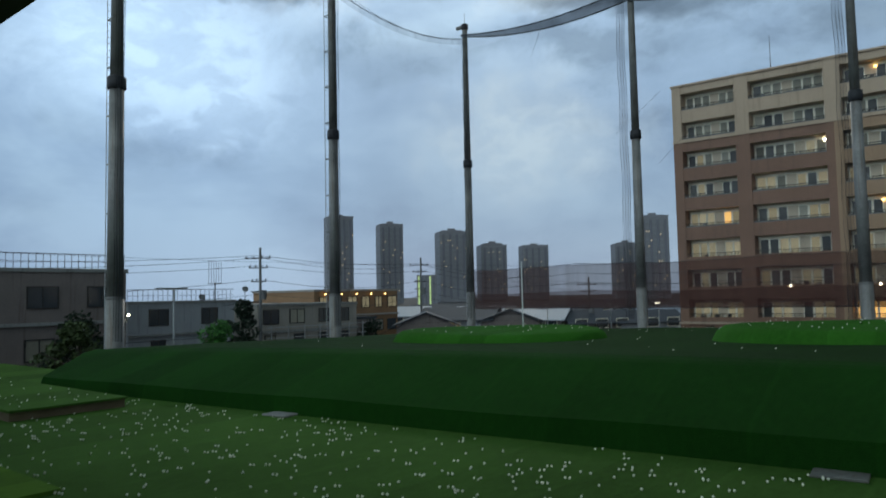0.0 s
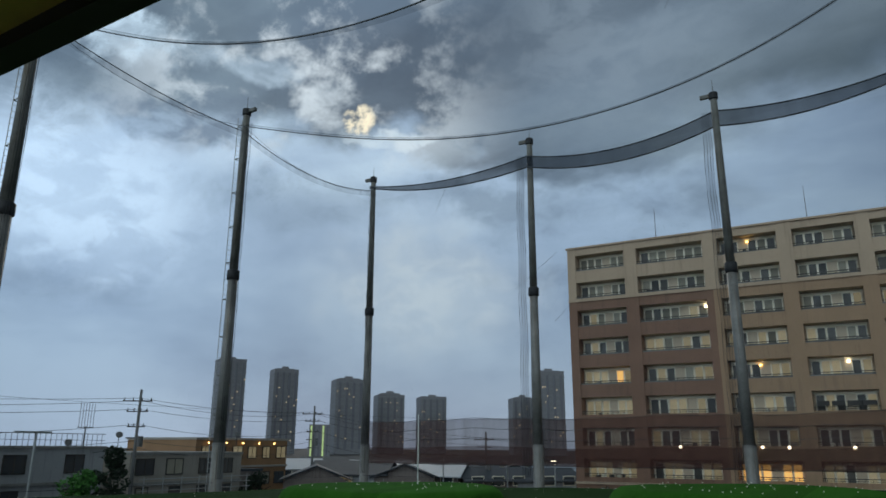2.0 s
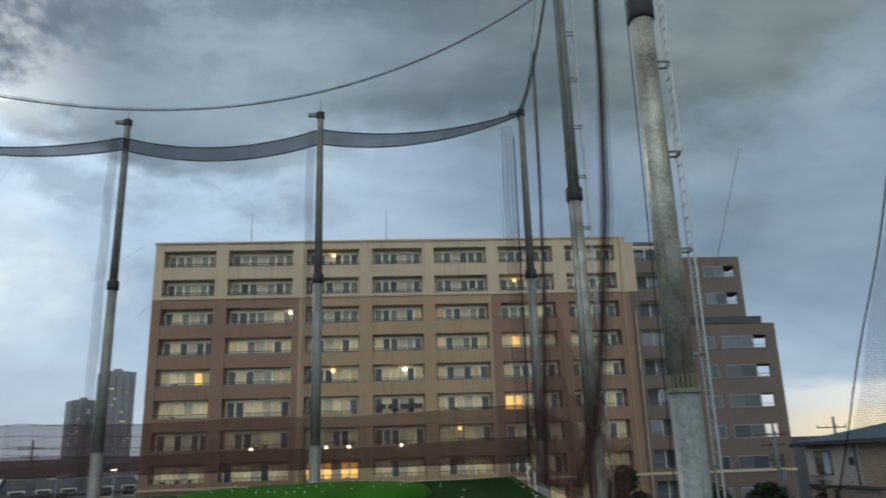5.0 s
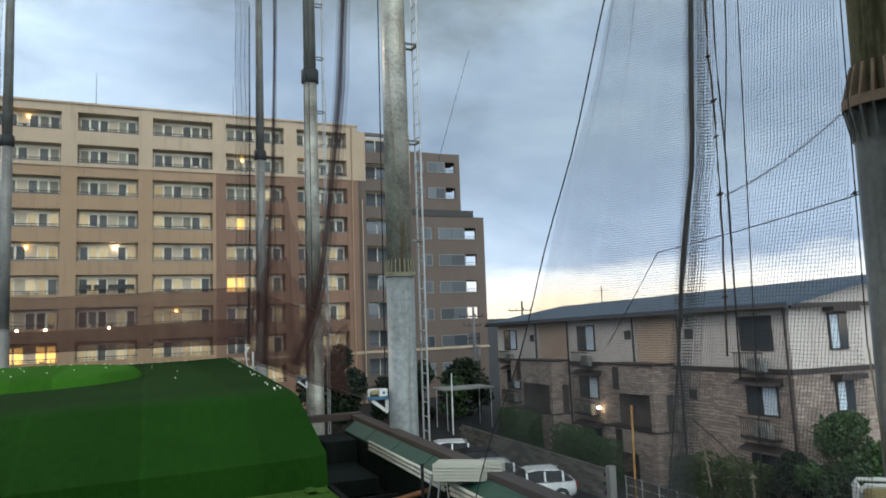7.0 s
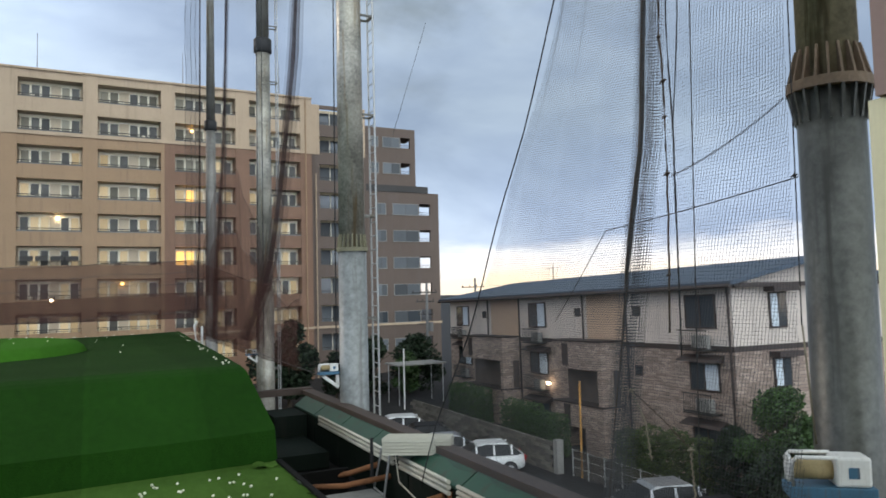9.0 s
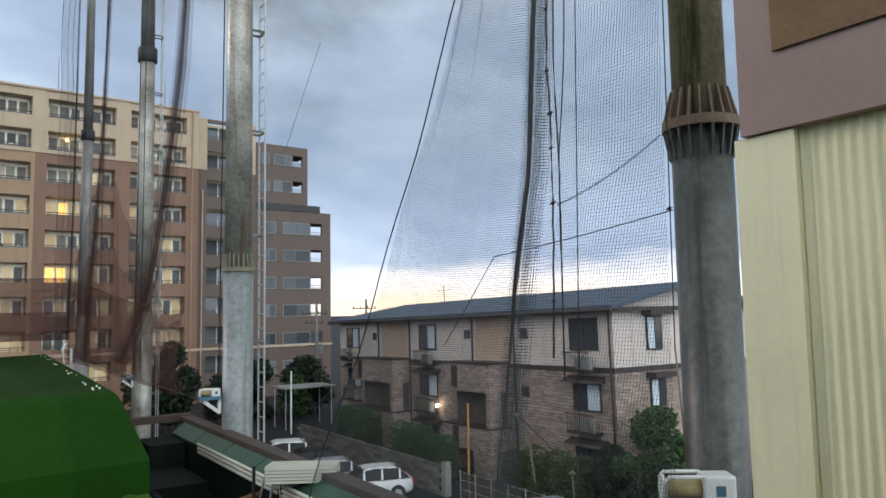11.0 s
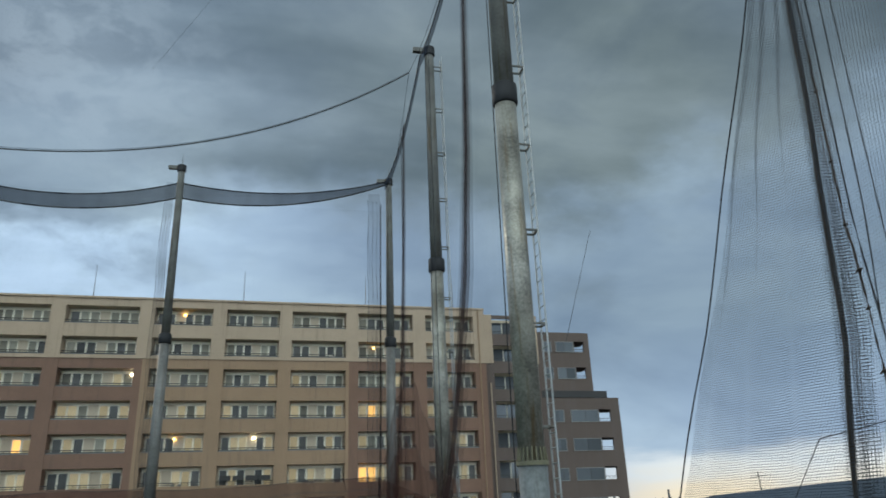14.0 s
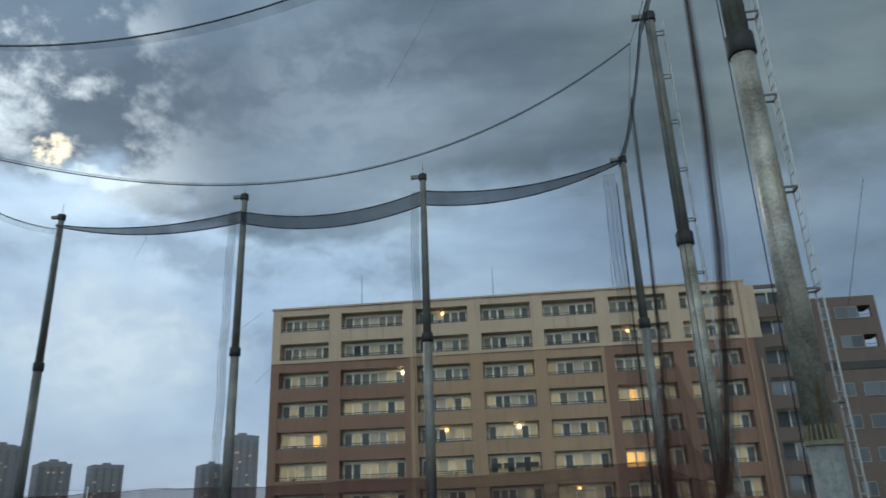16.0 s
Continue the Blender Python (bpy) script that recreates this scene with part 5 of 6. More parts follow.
    for y, q in ((5.75, -1.2), (10.75, -1.2), (22.1, -1.25), (5.75, -4.0)):
        w = part("small_window", Mesh().box(-.05, y, q, -.003, y + .55, q + .48), DARK_TRIM, e)
        part("pane", Mesh().box(-.06, y + .06, q + .06, -.052, y + .49, q + .42), GLASS, w)
    # gable windows
    for z0, z1, x0 in ((-1.7, -.35, 2.05), (-4.15, -3.05, 2.1)):
        w = part("window", Mesh().box(x0 - .07, -.08, z0 - .07, x0 + .9, -.003, z1 + .07), DARK_TRIM, e)
        part("pane", Mesh().box(x0, -.095, z0, x0 + .38, -.082, z1), PALE_CURTAIN, w)
        part("pane", Mesh().box(x0 + .44, -.095, z0, x0 + .83, -.082, z1), GLASS, w)
        part("awning", Mesh().box(x0 - .25, -.55, z1 + .1, x0 + 1.15, -.003, z1 + .32), DARK_TRIM, w)
    # stair towers
    for a, b in ((7.3, 11.7), (17.5, 23.3)):
        p = part("stair_parapet", Mesh().box(-1.3, a, -3.85, -.003, b, band + .05), HOUSE_LOW, e)
        part("coping", Mesh().box(-1.36, a - .05, band + .05, -.003, b + .05, band + .14), DARK_TRIM, p)
        part("slit", Mesh().box(-1.33, b - 1.5, -3.7, -1.303, b - .95, band - .05), DARK_TRIM, p)
        # openings and doorways are solid boxes; dark colour replaces the shade inside
        part("opening", Mesh().box(-.5, a + .3, -5.6, -.004, b - .2, -3.9), STAIR_DARK, e, "stair opening, a box coloured like its shaded inside")
        p = part("stair_parapet", Mesh().box(-1.3, a, -6.8, -.003, b, -5.65), HOUSE_LOW, e)
        part("coping", Mesh().box(-1.36, a - .05, -5.65, -.003, b + .05, -5.56), DARK_TRIM, p)
        part("slit", Mesh().box(-1.33, b - 1.5, -6.75, -1.303, b - .95, -5.7), DARK_TRIM, p)
        part("pier", Mesh().box(-1.3, b - .9, G_, -.003, b, -6.8).box(-1.3, a, -5.65, -.6, a + .35, -3.85).box(-1.3, a, G_, -.003, a + 1.6, -6.8), HOUSE_LOW, e)
        part("doorway", Mesh().box(-.4, a + 1.6, G_, -.004, b - .9, -6.8), STAIR_DARK, e, "doorway, a box coloured like its shaded inside")
    part("wall_lamp", Mesh().ball((-.25, 14.0, -5.0), .13, 10, 6, .7), LAMP, e, "bright white wall lamp")
    part("antenna", Mesh().tube([(ridge, 20.5, ev + rise), (ridge, 20.5, ev + rise + 1.3)], .03, 5).tube([(ridge - .1, 19.4, ev + rise + 1.0), (ridge + .1, 21.6, ev + rise + 1.0)], .02, 5), RAIL, e)


house()


# ---- cars, wall, hedges ----
TYRE = material("tyre_rubber", (0.03, 0.03, 0.031), 0.8, 0, 0.2, 5)
CAR_GLASS = material("dark_car_glass", (0.01, 0.011, 0.012), 0.3, 0, 0.1, 2, spec=0.2)


def car(x, y, turn, paint, label, scale=1.0):
    e = thing("car", label, "car", pose(x, y, 0, 0, 0, turn) @ Matrix.Scale(scale, 4), "parked cars")
    w = .82
    body = Mesh()
    ring = []
    for px, hw, z0, z1 in ((-2.1, .55, .42, .62), (-2.04, .70, .32, .76), (-1.85, .78, .27, .86), (-1.3, .82, .25, .96), (-.9, .83, .25, 1.01), (.4, .84, .25, 1.02), (1.4, .83, .25, 1.05), (1.85, .80, .28, 1.05), (2.04, .74, .34, .98), (2.1, .62, .42, .82)):
        h = z1 - z0
        half = [(.80, z0), (.97, z0 + .14 * h), (1.0, z0 + .45 * h), (.985, z0 + .72 * h), (.93, z0 + .9 * h), (.78, z1), (.35, z1 + .012)]
        ring.append([(px, hw * r, q) for r, q in half] + [(px, -hw * r, q) for r, q in half[::-1]] + [(px, hw * .8, z0)])
    body.sheet(ring)
    body.f += [tuple(range(14))[::-1], tuple(9 * 15 + k for k in range(14))]
    part("body", body, paint, e, smooth=True)
    for s in (-1, 1):
        for px in (-1.35, 1.3):
            part("wheel_arch", Mesh().tube([(px, s * .70, .34), (px, s * .838, .34)], .38, 20), BLACK, e)
        part("window_line", Mesh().box(-.95, s * .80 - .012, .985, 1.75, s * .80 + .012, 1.015), BLACK, e)
    cab = Mesh()
    top = [(-1.15, .97), (-.35, 1.42), (.2, 1.52), (1.3, 1.48), (1.95, 1.0)]
    for s in (-1, 1):
        for px, pz in top:
            cab.v.append((px, s * (w - .04 - .16 * (pz - .97) / .55), pz))
    m = len(top)
    cab.f += [tuple(range(m)), tuple(range(2 * m - 1, m - 1, -1))] + [(k, (k + 1) % m, (k + 1) % m + m, k + m)[::-1] for k in range(m)]
    part("cabin", cab, CAR_GLASS, e, "dark glass cabin", bevel=.02)
    part("roof", Mesh().hull8([(-.3, -.64, 1.45), (1.32, -.64, 1.47), (1.32, .64, 1.47), (-.3, .64, 1.45), (-.1, -.58, 1.55), (1.15, -.58, 1.55), (1.15, .58, 1.55), (-.1, .58, 1.55)]), paint, e, bevel=.03)
    for s in (-1, 1):
        for px in (-.32, .55, 1.42):
            part("pillar", Mesh().hull8([(px - .05, s * .80 - .012, 1.0), (px + .05, s * .80 - .012, 1.0), (px + .05, s * .80 + .012, 1.0), (px - .05, s * .80 + .012, 1.0), (px - .05 + .02, s * .645 - .012, 1.47), (px + .05, s * .645 - .012, 1.47), (px + .05, s * .645 + .012, 1.47), (px - .05 + .02, s * .645 + .012, 1.47)]), paint, e)
        for px in (-1.35, 1.3):
            wh = part("wheel", Mesh().tube([(px, s * .66, .32), (px, s * .852, .32)], .32, 18), TYRE, e)
            part("rim", Mesh().tube([(px, s * .853, .32), (px, s * .87, .32)], .21, 12), LADDER, wh)
        part("tail_light", Mesh().box(2.05, s * .62 - .12, .72, 2.15, s * .62 + .12, .95), LAMP_RED, e)
        part("headlight", Mesh().box(-2.14, s * .6 - .15, .68, -2.02, s * .6 + .15, .85), LADDER, e)
        part("mirror", Mesh().box(-.85, s * .9 - .09, 1.0, -.7, s * .9 + .09, 1.13), paint, e)


CAR_WHITE = material("white_car_paint", (0.72, 0.73, 0.74), 0.25, 0, 0.04, 2, spec=0.6)
CAR_SILVER = material("silver_car_paint", (0.33, 0.34, 0.36), 0.3, 0.5, 0.05, 2, spec=0.6)
CAR_BLACK = material("black_car_paint", (0.008, 0.0085, 0.01), 0.45, 0, 0.1, 2, spec=0.15)
LAMP_RED = material("red_lens", (0.3, 0.02, 0.02), 0.3, 0, 0.1)
car(15.9, 29.2, 342, CAR_WHITE, "white hatchback parked beside the block wall", 0.92)
car(14.9, 31.9, 342, CAR_SILVER, "silver car parked behind a white hatchback", 0.92)
car(15.0, 34.3, 342, CAR_BLACK, "black car parked between two paler cars")
car(14.9, 37.4, 342, CAR_WHITE, "white car parked close to the deck edge")
car(17.3, 19.6, 345, CAR_SILVER, "silver car parked in the car park")
car(17.1, 17.0, 345, CAR_BLACK, "black car parked near the deck edge")


def leaf_cloud(mesh, rng, centre, radii, count, size, flat=False):
    """Many small leaves on an uneven clump."""
    for _ in range(count):
        d = Vector((rng.gauss(0, 1), rng.gauss(0, 1), rng.gauss(0, 1))).normalized()
        r = rng.uniform(0.55, 1.0) ** 0.5
        bumpy = 1 + 0.28 * noise.noise(d * 2.3 + Vector(centre) * 0.7)
        p = Vector(centre) + Vector((d.x * radii[0], d.y * radii[1], d.z * radii[2])) * r * bumpy
        if p.z < 0.05:
            continue
        a = Vector((rng.gauss(0, 1), rng.gauss(0, 1), rng.gauss(0, .6))).normalized() * size * rng.uniform(.6, 1.3)
        b = a.cross(Vector((rng.gauss(0, 1), rng.gauss(0, 1), rng.gauss(0, 1)))).normalized() * size * rng.uniform(.4, .8)
        i = len(mesh.v)
        mesh.v += [tuple(p - a), tuple(p + b), tuple(p + a), tuple(p - b)]
        mesh.f.append((i, i + 1, i + 2, i + 3))


LEAF_DARK = material("dark_leaves", (0.011, 0.024, 0.009), 0.7, 0, 0.5, 1.5, island=0.45)
LEAF = material("green_leaves", (0.038, 0.078, 0.022), 0.65, 0, 0.4, 1.5, island=0.4)
LEAF_OLIVE = material("olive_leaves", (0.055, 0.08, 0.024), 0.7, 0, 0.4, 1.5, island=0.4)
LEAF_BRIGHT = material("fresh_leaves", (0.06, 0.19, 0.03), 0.6, 0, 0.35, 1.5, island=0.35)
BARK = material("bark", (0.07, 0.055, 0.04), 0.9, 0, 0.3, 4, 0.5, 20)


def tree(x, y, height, radius, mat, label, seed=1, name="tree", low=0.35, n=1500, size=0.13, base=0.0, cone=False):
    rng = random.Random(seed)
    e = thing(name, label, "tree" if name == "tree" else "bush", pose(x, y, base))
    t = Mesh().tube([(0, 0, 0), (rng.uniform(-.1, .1), rng.uniform(-.1, .1), height * .4), (rng.uniform(-.2, .2), rng.uniform(-.2, .2), height * .85)], [height * .028, height * .02, height * .006], 8)
    for k in range(6):
        a, q = rng.uniform(0, 6.28), height * rng.uniform(low * .7, .7)
        t.tube([(0, 0, q), (math.cos(a) * radius * .4, math.sin(a) * radius * .4, q + radius * .35), (math.cos(a) * radius * .8, math.sin(a) * radius * .8, q + radius * .55)], [height * .012, height * .008, height * .003], 5)
    part("trunk", t, BARK, e)
    c = Mesh()
    for k in range(20):
        a, f = rng.uniform(0, 6.28), rng.random()
        wide = (1.05 - f) if cone else (1 - abs(2 * f - .85) ** 2.2 * .75)
        rr = rng.uniform(.15, 1.0 if name == "bush" else .85) * radius * wide
        q = lerp(height * low, height * .92, f)
        s = radius * rng.uniform(.24, .46)
        deep_ = s * rng.uniform(.6, 1.1)
        if cone:
            rr, s, deep_ = rr * .5, radius * .62 * max(.2, wide), height * .1
        leaf_cloud(c, rng, (math.cos(a) * rr, math.sin(a) * rr, q), (s, s, deep_), n // 20, size)
    part("crown", c, mat, e)
    return e


def hedge(x0, y0, x1, y1, height, width, mat, label, seed=1):
    """A row of clipped upright shrubs, each one a thing."""
    rng = random.Random(seed)
    length = math.hypot(x1 - x0, y1 - y0)
    n = max(2, int(length / (width * .85)))
    for k in range(n):
        s = (k + .5) / n
        e = thing("hedge_shrub", label, "shrub", pose(lerp(x0, x1, s), lerp(y0, y1, s), 0), "clipped hedge")
        c = Mesh()
        h = height * rng.uniform(.92, 1.08)
        for j in range(5):
            leaf_cloud(c, rng, (0, 0, h * (.14 + .18 * j)), (width * .55, width * .55, h * .17), 1000, 0.05)
        part("crown", c, mat, e)
        part("trunk", Mesh().tube([(0, 0, 0), (0, 0, h * .7)], [.05, .02], 6), BARK, e)


hedge(20.7, 29.4, 20.7, 34.8, 2.2, 1.15, LEAF, "clipped green conifer shrub in front of the brick house", 3)
hedge(20.2, 24.8, 21.7, 21.0, 2.35, 1.1, LEAF_OLIVE, "clipped olive green shrub beside the fence", 4)
hedge(21.6, 38.6, 21.9, 43.6, 2.3, 1.2, LEAF, "clipped green shrub at the house corner", 5)
tree(22.6, 18.5, 4.5, 1.9, LEAF, "large dense green bush beside the car park", 11, "bush", .1, 22000, .07)
tree(23.9, 19.7, 3.9, 1.7, LEAF_OLIVE, "dense olive green bush beside the car park", 31, "bush", .1, 12000, .07)
tree(21.6, 17.2, 3.3, 1.5, LEAF, "low dense green bush beside the car park", 32, "bush", .1, 9000, .07)
tree(20.6, 16.4, 2.6, 1.9, LEAF_DARK, "dark dense bush beside the car park", 12, "bush", .1, 12000, .08)
tree(21.6, 19.9, 3.0, 1.1, LEAF_DARK, "low dark bush beside the fence", 13, "bush", .1, 6000, .07)
tree(13.3, 54.0, 6.6, 2.6, LEAF_DARK, "dark round tree in front of the apartment block", 14, low=.1, n=7500, size=.18)
tree(20.8, 56.0, 4.6, 1.9, LEAF_DARK, "dark garden tree in front of the apartment block", 15, low=.1, n=3600, size=.19)
tree(25.2, 57.5, 4.6, 2.4, LEAF_DARK, "dark garden tree in front of the apartment block", 16, low=.1, n=4200, size=.19)
tree(23.4, 55.0, 3.2, 1.5, LEAF, "small green shrub by the car shelter", 17, low=.15, n=1500, size=.19)
tree(17.6, 56.0, 3.8, 1.6, LEAF_DARK, "dark shrub in front of the apartment block", 18, low=.15, n=1400, size=.19)
shelter = thing("car_shelter", "flat thin-roofed shelter on slim posts", "shelter")
part("roof", Mesh().box(20.2, 49.5, 2.9, 24.2, 52.0, 3.0), CONCRETE, shelter)
for x, y in ((20.4, 49.7), (24.0, 49.7), (20.4, 51.8), (24.0, 51.8)):
    part("post", Mesh().tube([(x, y, 0), (x, y, 2.9)], .035, 6), LADDER, shelter)
solid("white_post", Mesh().tube([(20.1, 48.0, 0), (20.1, 48.0, 4.3)], .06, 8), WHITE_PAINT, "slim white post beside the shelter", "post")
yp = thing("guy_wire_guard", "pale yellow guard pole beside the fence", "pole")
part("guard", Mesh().tube([(19.3, 26.2, 0), (19.25, 26.1, 4.2)], .045, 8), material("yellow_guard", (0.52, 0.26, 0.07), 0.6, 0, 0.3, 5), yp)
fence = thing("wire_fence", "low wire fence on thin steel posts", "fence")
for k in range(8):
    part("post", Mesh().tube([(19.2, 19 + 1.1 * k, 0), (19.2, 19 + 1.1 * k, 1.2)], .025, 6), LADDER, fence)
for q in (.4, .8, 1.15):
    part("wire", Mesh().tube([(19.2, 19, q), (19.2, 26.8, q)], .008, 4), LADDER, fence)
part("mesh", net_sheet([[(19.2, y, q) for y in np.linspace(19, 26.8, 9)] for q in (0.05, 1.15)], "mesh", FENCE_MESH), FENCE_MESH, fence, "brown-grey wire mesh")
garden_wall = thing("block_wall", "low wall of weathered grey blocks beside the car park", "wall")
part("core", Mesh().box(18.84, 27.5, 0, 19.0, 43.4, 1.32), TRENCH, garden_wall)
BLOCK = material("weathered_block", (0.155, 0.142, 0.122), 0.85, 0, 0.25, 2, 0.4, 20, per_object=0.3)
shapes = [Mesh().hull8([(-.06, -.39, -.09), (.05, -.39, -.09), (.05, .39, -.09), (-.06, .39, -.09), (-.05 - d, -.38, .09), (.05, -.38, .09), (.05, .38, .09), (-.045 - d, .38, .09)]).data("block", BLOCK) for d in (0, .012, .02)]
for r_ in range(7):
    for k in range(20):
        b = part("block", shapes[(r_ * 3 + k) % 3], BLOCK, garden_wall)
        b.location = (18.79, 27.9 + .8 * k + (.4 if r_ % 2 else 0) - .1, .1 + .195 * r_)
part("end_post", Mesh().box(18.72, 27.2, 0, 19.05, 27.5, 1.5), CONCRETE, garden_wall)

# ---- west side: buildings, poles, trees ----
WHITE_WALL = material("white_stained_wall", (0.36, 0.37, 0.38), 0.8, 0, 0.12, 0.8, streak=(0.2, 0.2, 0.2, 0.5))
BEIGE = material("beige_wall", (0.34, 0.31, 0.27), 0.8, 0, 0.12, 0.8, streak=(0.2, 0.18, 0.16, 0.4))
OCHRE = material("ochre_wall", (0.28, 0.16, 0.08), 0.8, 0, 0.15, 0.8)
UMBER = material("umber_wall", (0.20, 0.165, 0.15), 0.75, 0, 0.2, 0.8, streak=(0.07, 0.05, 0.04, 0.4))
ROOF_DARK = material("dark_tile_roof", (0.05, 0.055, 0.065), 0.6, 0, 0.2, 1.5)
ROOF_PALE = material("pale_metal_roof", (0.36, 0.39, 0.43), 0.4, 0.3, 0.1, 1.0)


def block(name, label, x, y0, y1, depth, top, wall, storeys, windows, roof_mat=None, parapet=True, lamps=0, rail=False, base_frac=0.0, lit=0.12, seed=2):
    """A flat-roofed building whose east face stands at x, from y0 to y1."""
    e = thing(name, label, "building", pose(x, y0, 0))
    L = y1 - y0
    h = EYE + top
    sh = h / storeys
    rng = random.Random(seed)
    part("wall", Mesh().box(-depth, 0, 0, 0, L, h), wall, e)
    part("parapet", Mesh().box(-depth - .1, -.1, h, .12, L + .1, h + .25), roof_mat or CONCRETE, e)
    for s in range(storeys):
        if s:
            part("ledge", Mesh().box(0.003, -.05, s * sh - .1, .22, L + .05, s * sh + .12), roof_mat or CONCRETE, e)
        for k in range(windows):
            c = L * (k + .5) / windows + rng.uniform(-.2, .2)
            w, q0 = rng.uniform(.5, .9), s * sh + sh * .32
            wn = part("window", Mesh().box(0.003, c - w - .08, q0 - .08, .09, c + w + .08, q0).box(0.003, c - w - .08, q0 + 1.3, .09, c + w + .08, q0 + 1.38).box(.003, c - w - .08, q0, .09, c - w, q0 + 1.3).box(.003, c + w, q0, .09, c + w + .08, q0 + 1.3).box(.003, c - .03, q0, .08, c + .03, q0 + 1.3), RAIL, e)
            part("pane", Mesh().box(.003, c - w, q0, .04, c + w, q0 + 1.3), CURTAIN_LIT if rng.random() < lit else (GLASS if rng.random() < .9 else CURTAIN), wn)
    if rail:
        r = Mesh().box(-.2, 0, h + 1.2, -.15, L, h + 1.25).box(-.2, 0, h + .7, -.15, L, h + .73)
        q = 0
        while q < L:
            r.box(-.19, q, h + .25, -.16, q + .03, h + 1.2)
            q += .45
        part("roof_railing", r, RAIL, e)
    for k in range(lamps):
        part("eave_lamp", Mesh().ball((.3, L * (k + .6) / (lamps + .6), h - .35), .11, 8, 5), LAMP_WARM, e)
    return e


block("brown_office", "dark brown three-storey building with strip balconies", -50.0, 6.0, 25.0, 14, 2.05, UMBER, 3, 5, CONCRETE, lit=.0, seed=3, rail=True)
block("white_building", "grey-white flat-roofed building with a roof railing", -58.0, 29.2, 39.4, 12, -0.25, WHITE_WALL, 3, 2, None, rail=True, lit=.0, seed=4)
block("long_low_building", "long low beige building with a flat roof", -58.0, 42.0, 55.0, 12, -0.75, BEIGE, 3, 4, None, lit=.0, seed=5)
block("ochre_building", "ochre building with a row of lamps under its eaves", -66.5, 56.2, 70.6, 12, 0.75, OCHRE, 3, 6, BEIGE, lamps=5, lit=.45, seed=6)
block("umber_annexe", "low dark annexe beside the street", -62.0, 56.5, 62.0, 8, -2.6, UMBER, 2, 2, ROOF_DARK, lit=.1, seed=7)


def cottage(x, y, w, d, eave, rise, turn, wall, roof, label, seed=1):
    """A two-storey dwelling with a gabled roof."""
    e = thing("house", label, "house", pose(x, y, 0, 0, 0, turn), "far houses")
    part("wall", Mesh().box(-w / 2, -d / 2, 0, w / 2, d / 2, eave), wall, e)
    r = Mesh()
    o = .5
    r.hull8([(-w / 2 - o, -d / 2 - o, eave), (w / 2 + o, -d / 2 - o, eave), (w / 2 + o, 0, eave + rise), (-w / 2 - o, 0, eave + rise), (-w / 2 - o, -d / 2 - o, eave + .15), (w / 2 + o, -d / 2 - o, eave + .15), (w / 2 + o, 0, eave + rise + .15), (-w / 2 - o, 0, eave + rise + .15)])
    r.hull8([(-w / 2 - o, 0, eave + rise), (w / 2 + o, 0, eave + rise), (w / 2 + o, d / 2 + o, eave), (-w / 2 - o, d / 2 + o, eave), (-w / 2 - o, 0, eave + rise + .15), (w / 2 + o, 0, eave + rise + .15), (w / 2 + o, d / 2 + o, eave + .15), (-w / 2 - o, d / 2 + o, eave + .15)])
    part("roof", r, roof, e)
    g = Mesh()
    for s in (-1, 1):
        g.hull8([(s * w / 2 - .05, -d / 2, eave), (s * w / 2 + .05, -d / 2, eave), (s * w / 2 + .05, d / 2, eave), (s * w / 2 - .05, d / 2, eave), (s * w / 2 - .05, -.05, eave + rise), (s * w / 2 + .05, -.05, eave + rise), (s * w / 2 + .05, .05, eave + rise), (s * w / 2 - .05, .05, eave + rise)])
    part("gable", g, wall, e)
    rng = random.Random(seed)
    for q in (1.0, 3.7):
        for k in range(3):
            c = -w / 2 + w * (k + .5) / 3
            if rng.random() < .8:
                wn = part("window", Mesh().box(c - .8, -d / 2 - .06, q, c + .8, -d / 2 - .003, q + 1.2), FRAME, e)
                part("pane", Mesh().box(c - .7, -d / 2 - .075, q + .1, c + .7, -d / 2 - .063, q + 1.1), CURTAIN_LIT if rng.random() < .15 else GLASS, wn)


rngc = random.Random(9)
for k, (az, d, w, el) in enumerate([(41.0, 88, 8, -1.35), (38.2, 92, 9, -1.05), (36.2, 96, 7, -1.0), (34.4, 92, 9, -1.2), (32.2, 96, 8, -1.2), (30.0, 100, 9, -1.3), (28.0, 96, 8, -1.5), (26.0, 104, 9, -1.2), (24.2, 98, 8, -1.5), (22.6, 110, 8, -1.2), (39.8, 125, 10, -.75), (35.3, 130, 9, -.7), (31.0, 135, 10, -.8), (27.0, 140, 9, -.6), (24.0, 135, 9, -.7), (43.2, 120, 10, -.9)]):
    a = radians(az)
    top = EYE + d * math.tan(radians(el))
    cottage(-math.sin(a) * d, math.cos(a) * d, w, 7, top - 1.5, 1.5, az + rngc.choice((0, 20, -15, 90)), rngc.choice((WHITE_WALL, BEIGE, UMBER)), rngc.choice((ROOF_DARK, ROOF_DARK, ROOF_PALE)), "two-storey dwelling with a gabled roof", k)
e = thing("glass_office", "slender glazed office block lit green-yellow", "building", pose(-math.sin(radians(40.9)) * 330, math.cos(radians(40.9)) * 330, 0, 0, 0, 41))
part("shaft", Mesh().box(-4.6, -4, 0, 4.6, 4, EYE + 9.4), TOWER, e)
GREENISH = material("green_lit_glass", (0.3, 0.4, 0.2), 0.5, 0, 0.2, 0.3, emit=(0.75, 0.95, 0.35), strength=0.45)
for k in range(5):
    part("lit_strip", Mesh().box(-4 + 1.7 * k, -4.15, 3, -3.3 + 1.7 * k, -4.003, EYE + 8.8), GREENISH if k in (0, 3) else TOWER_DARK, e)


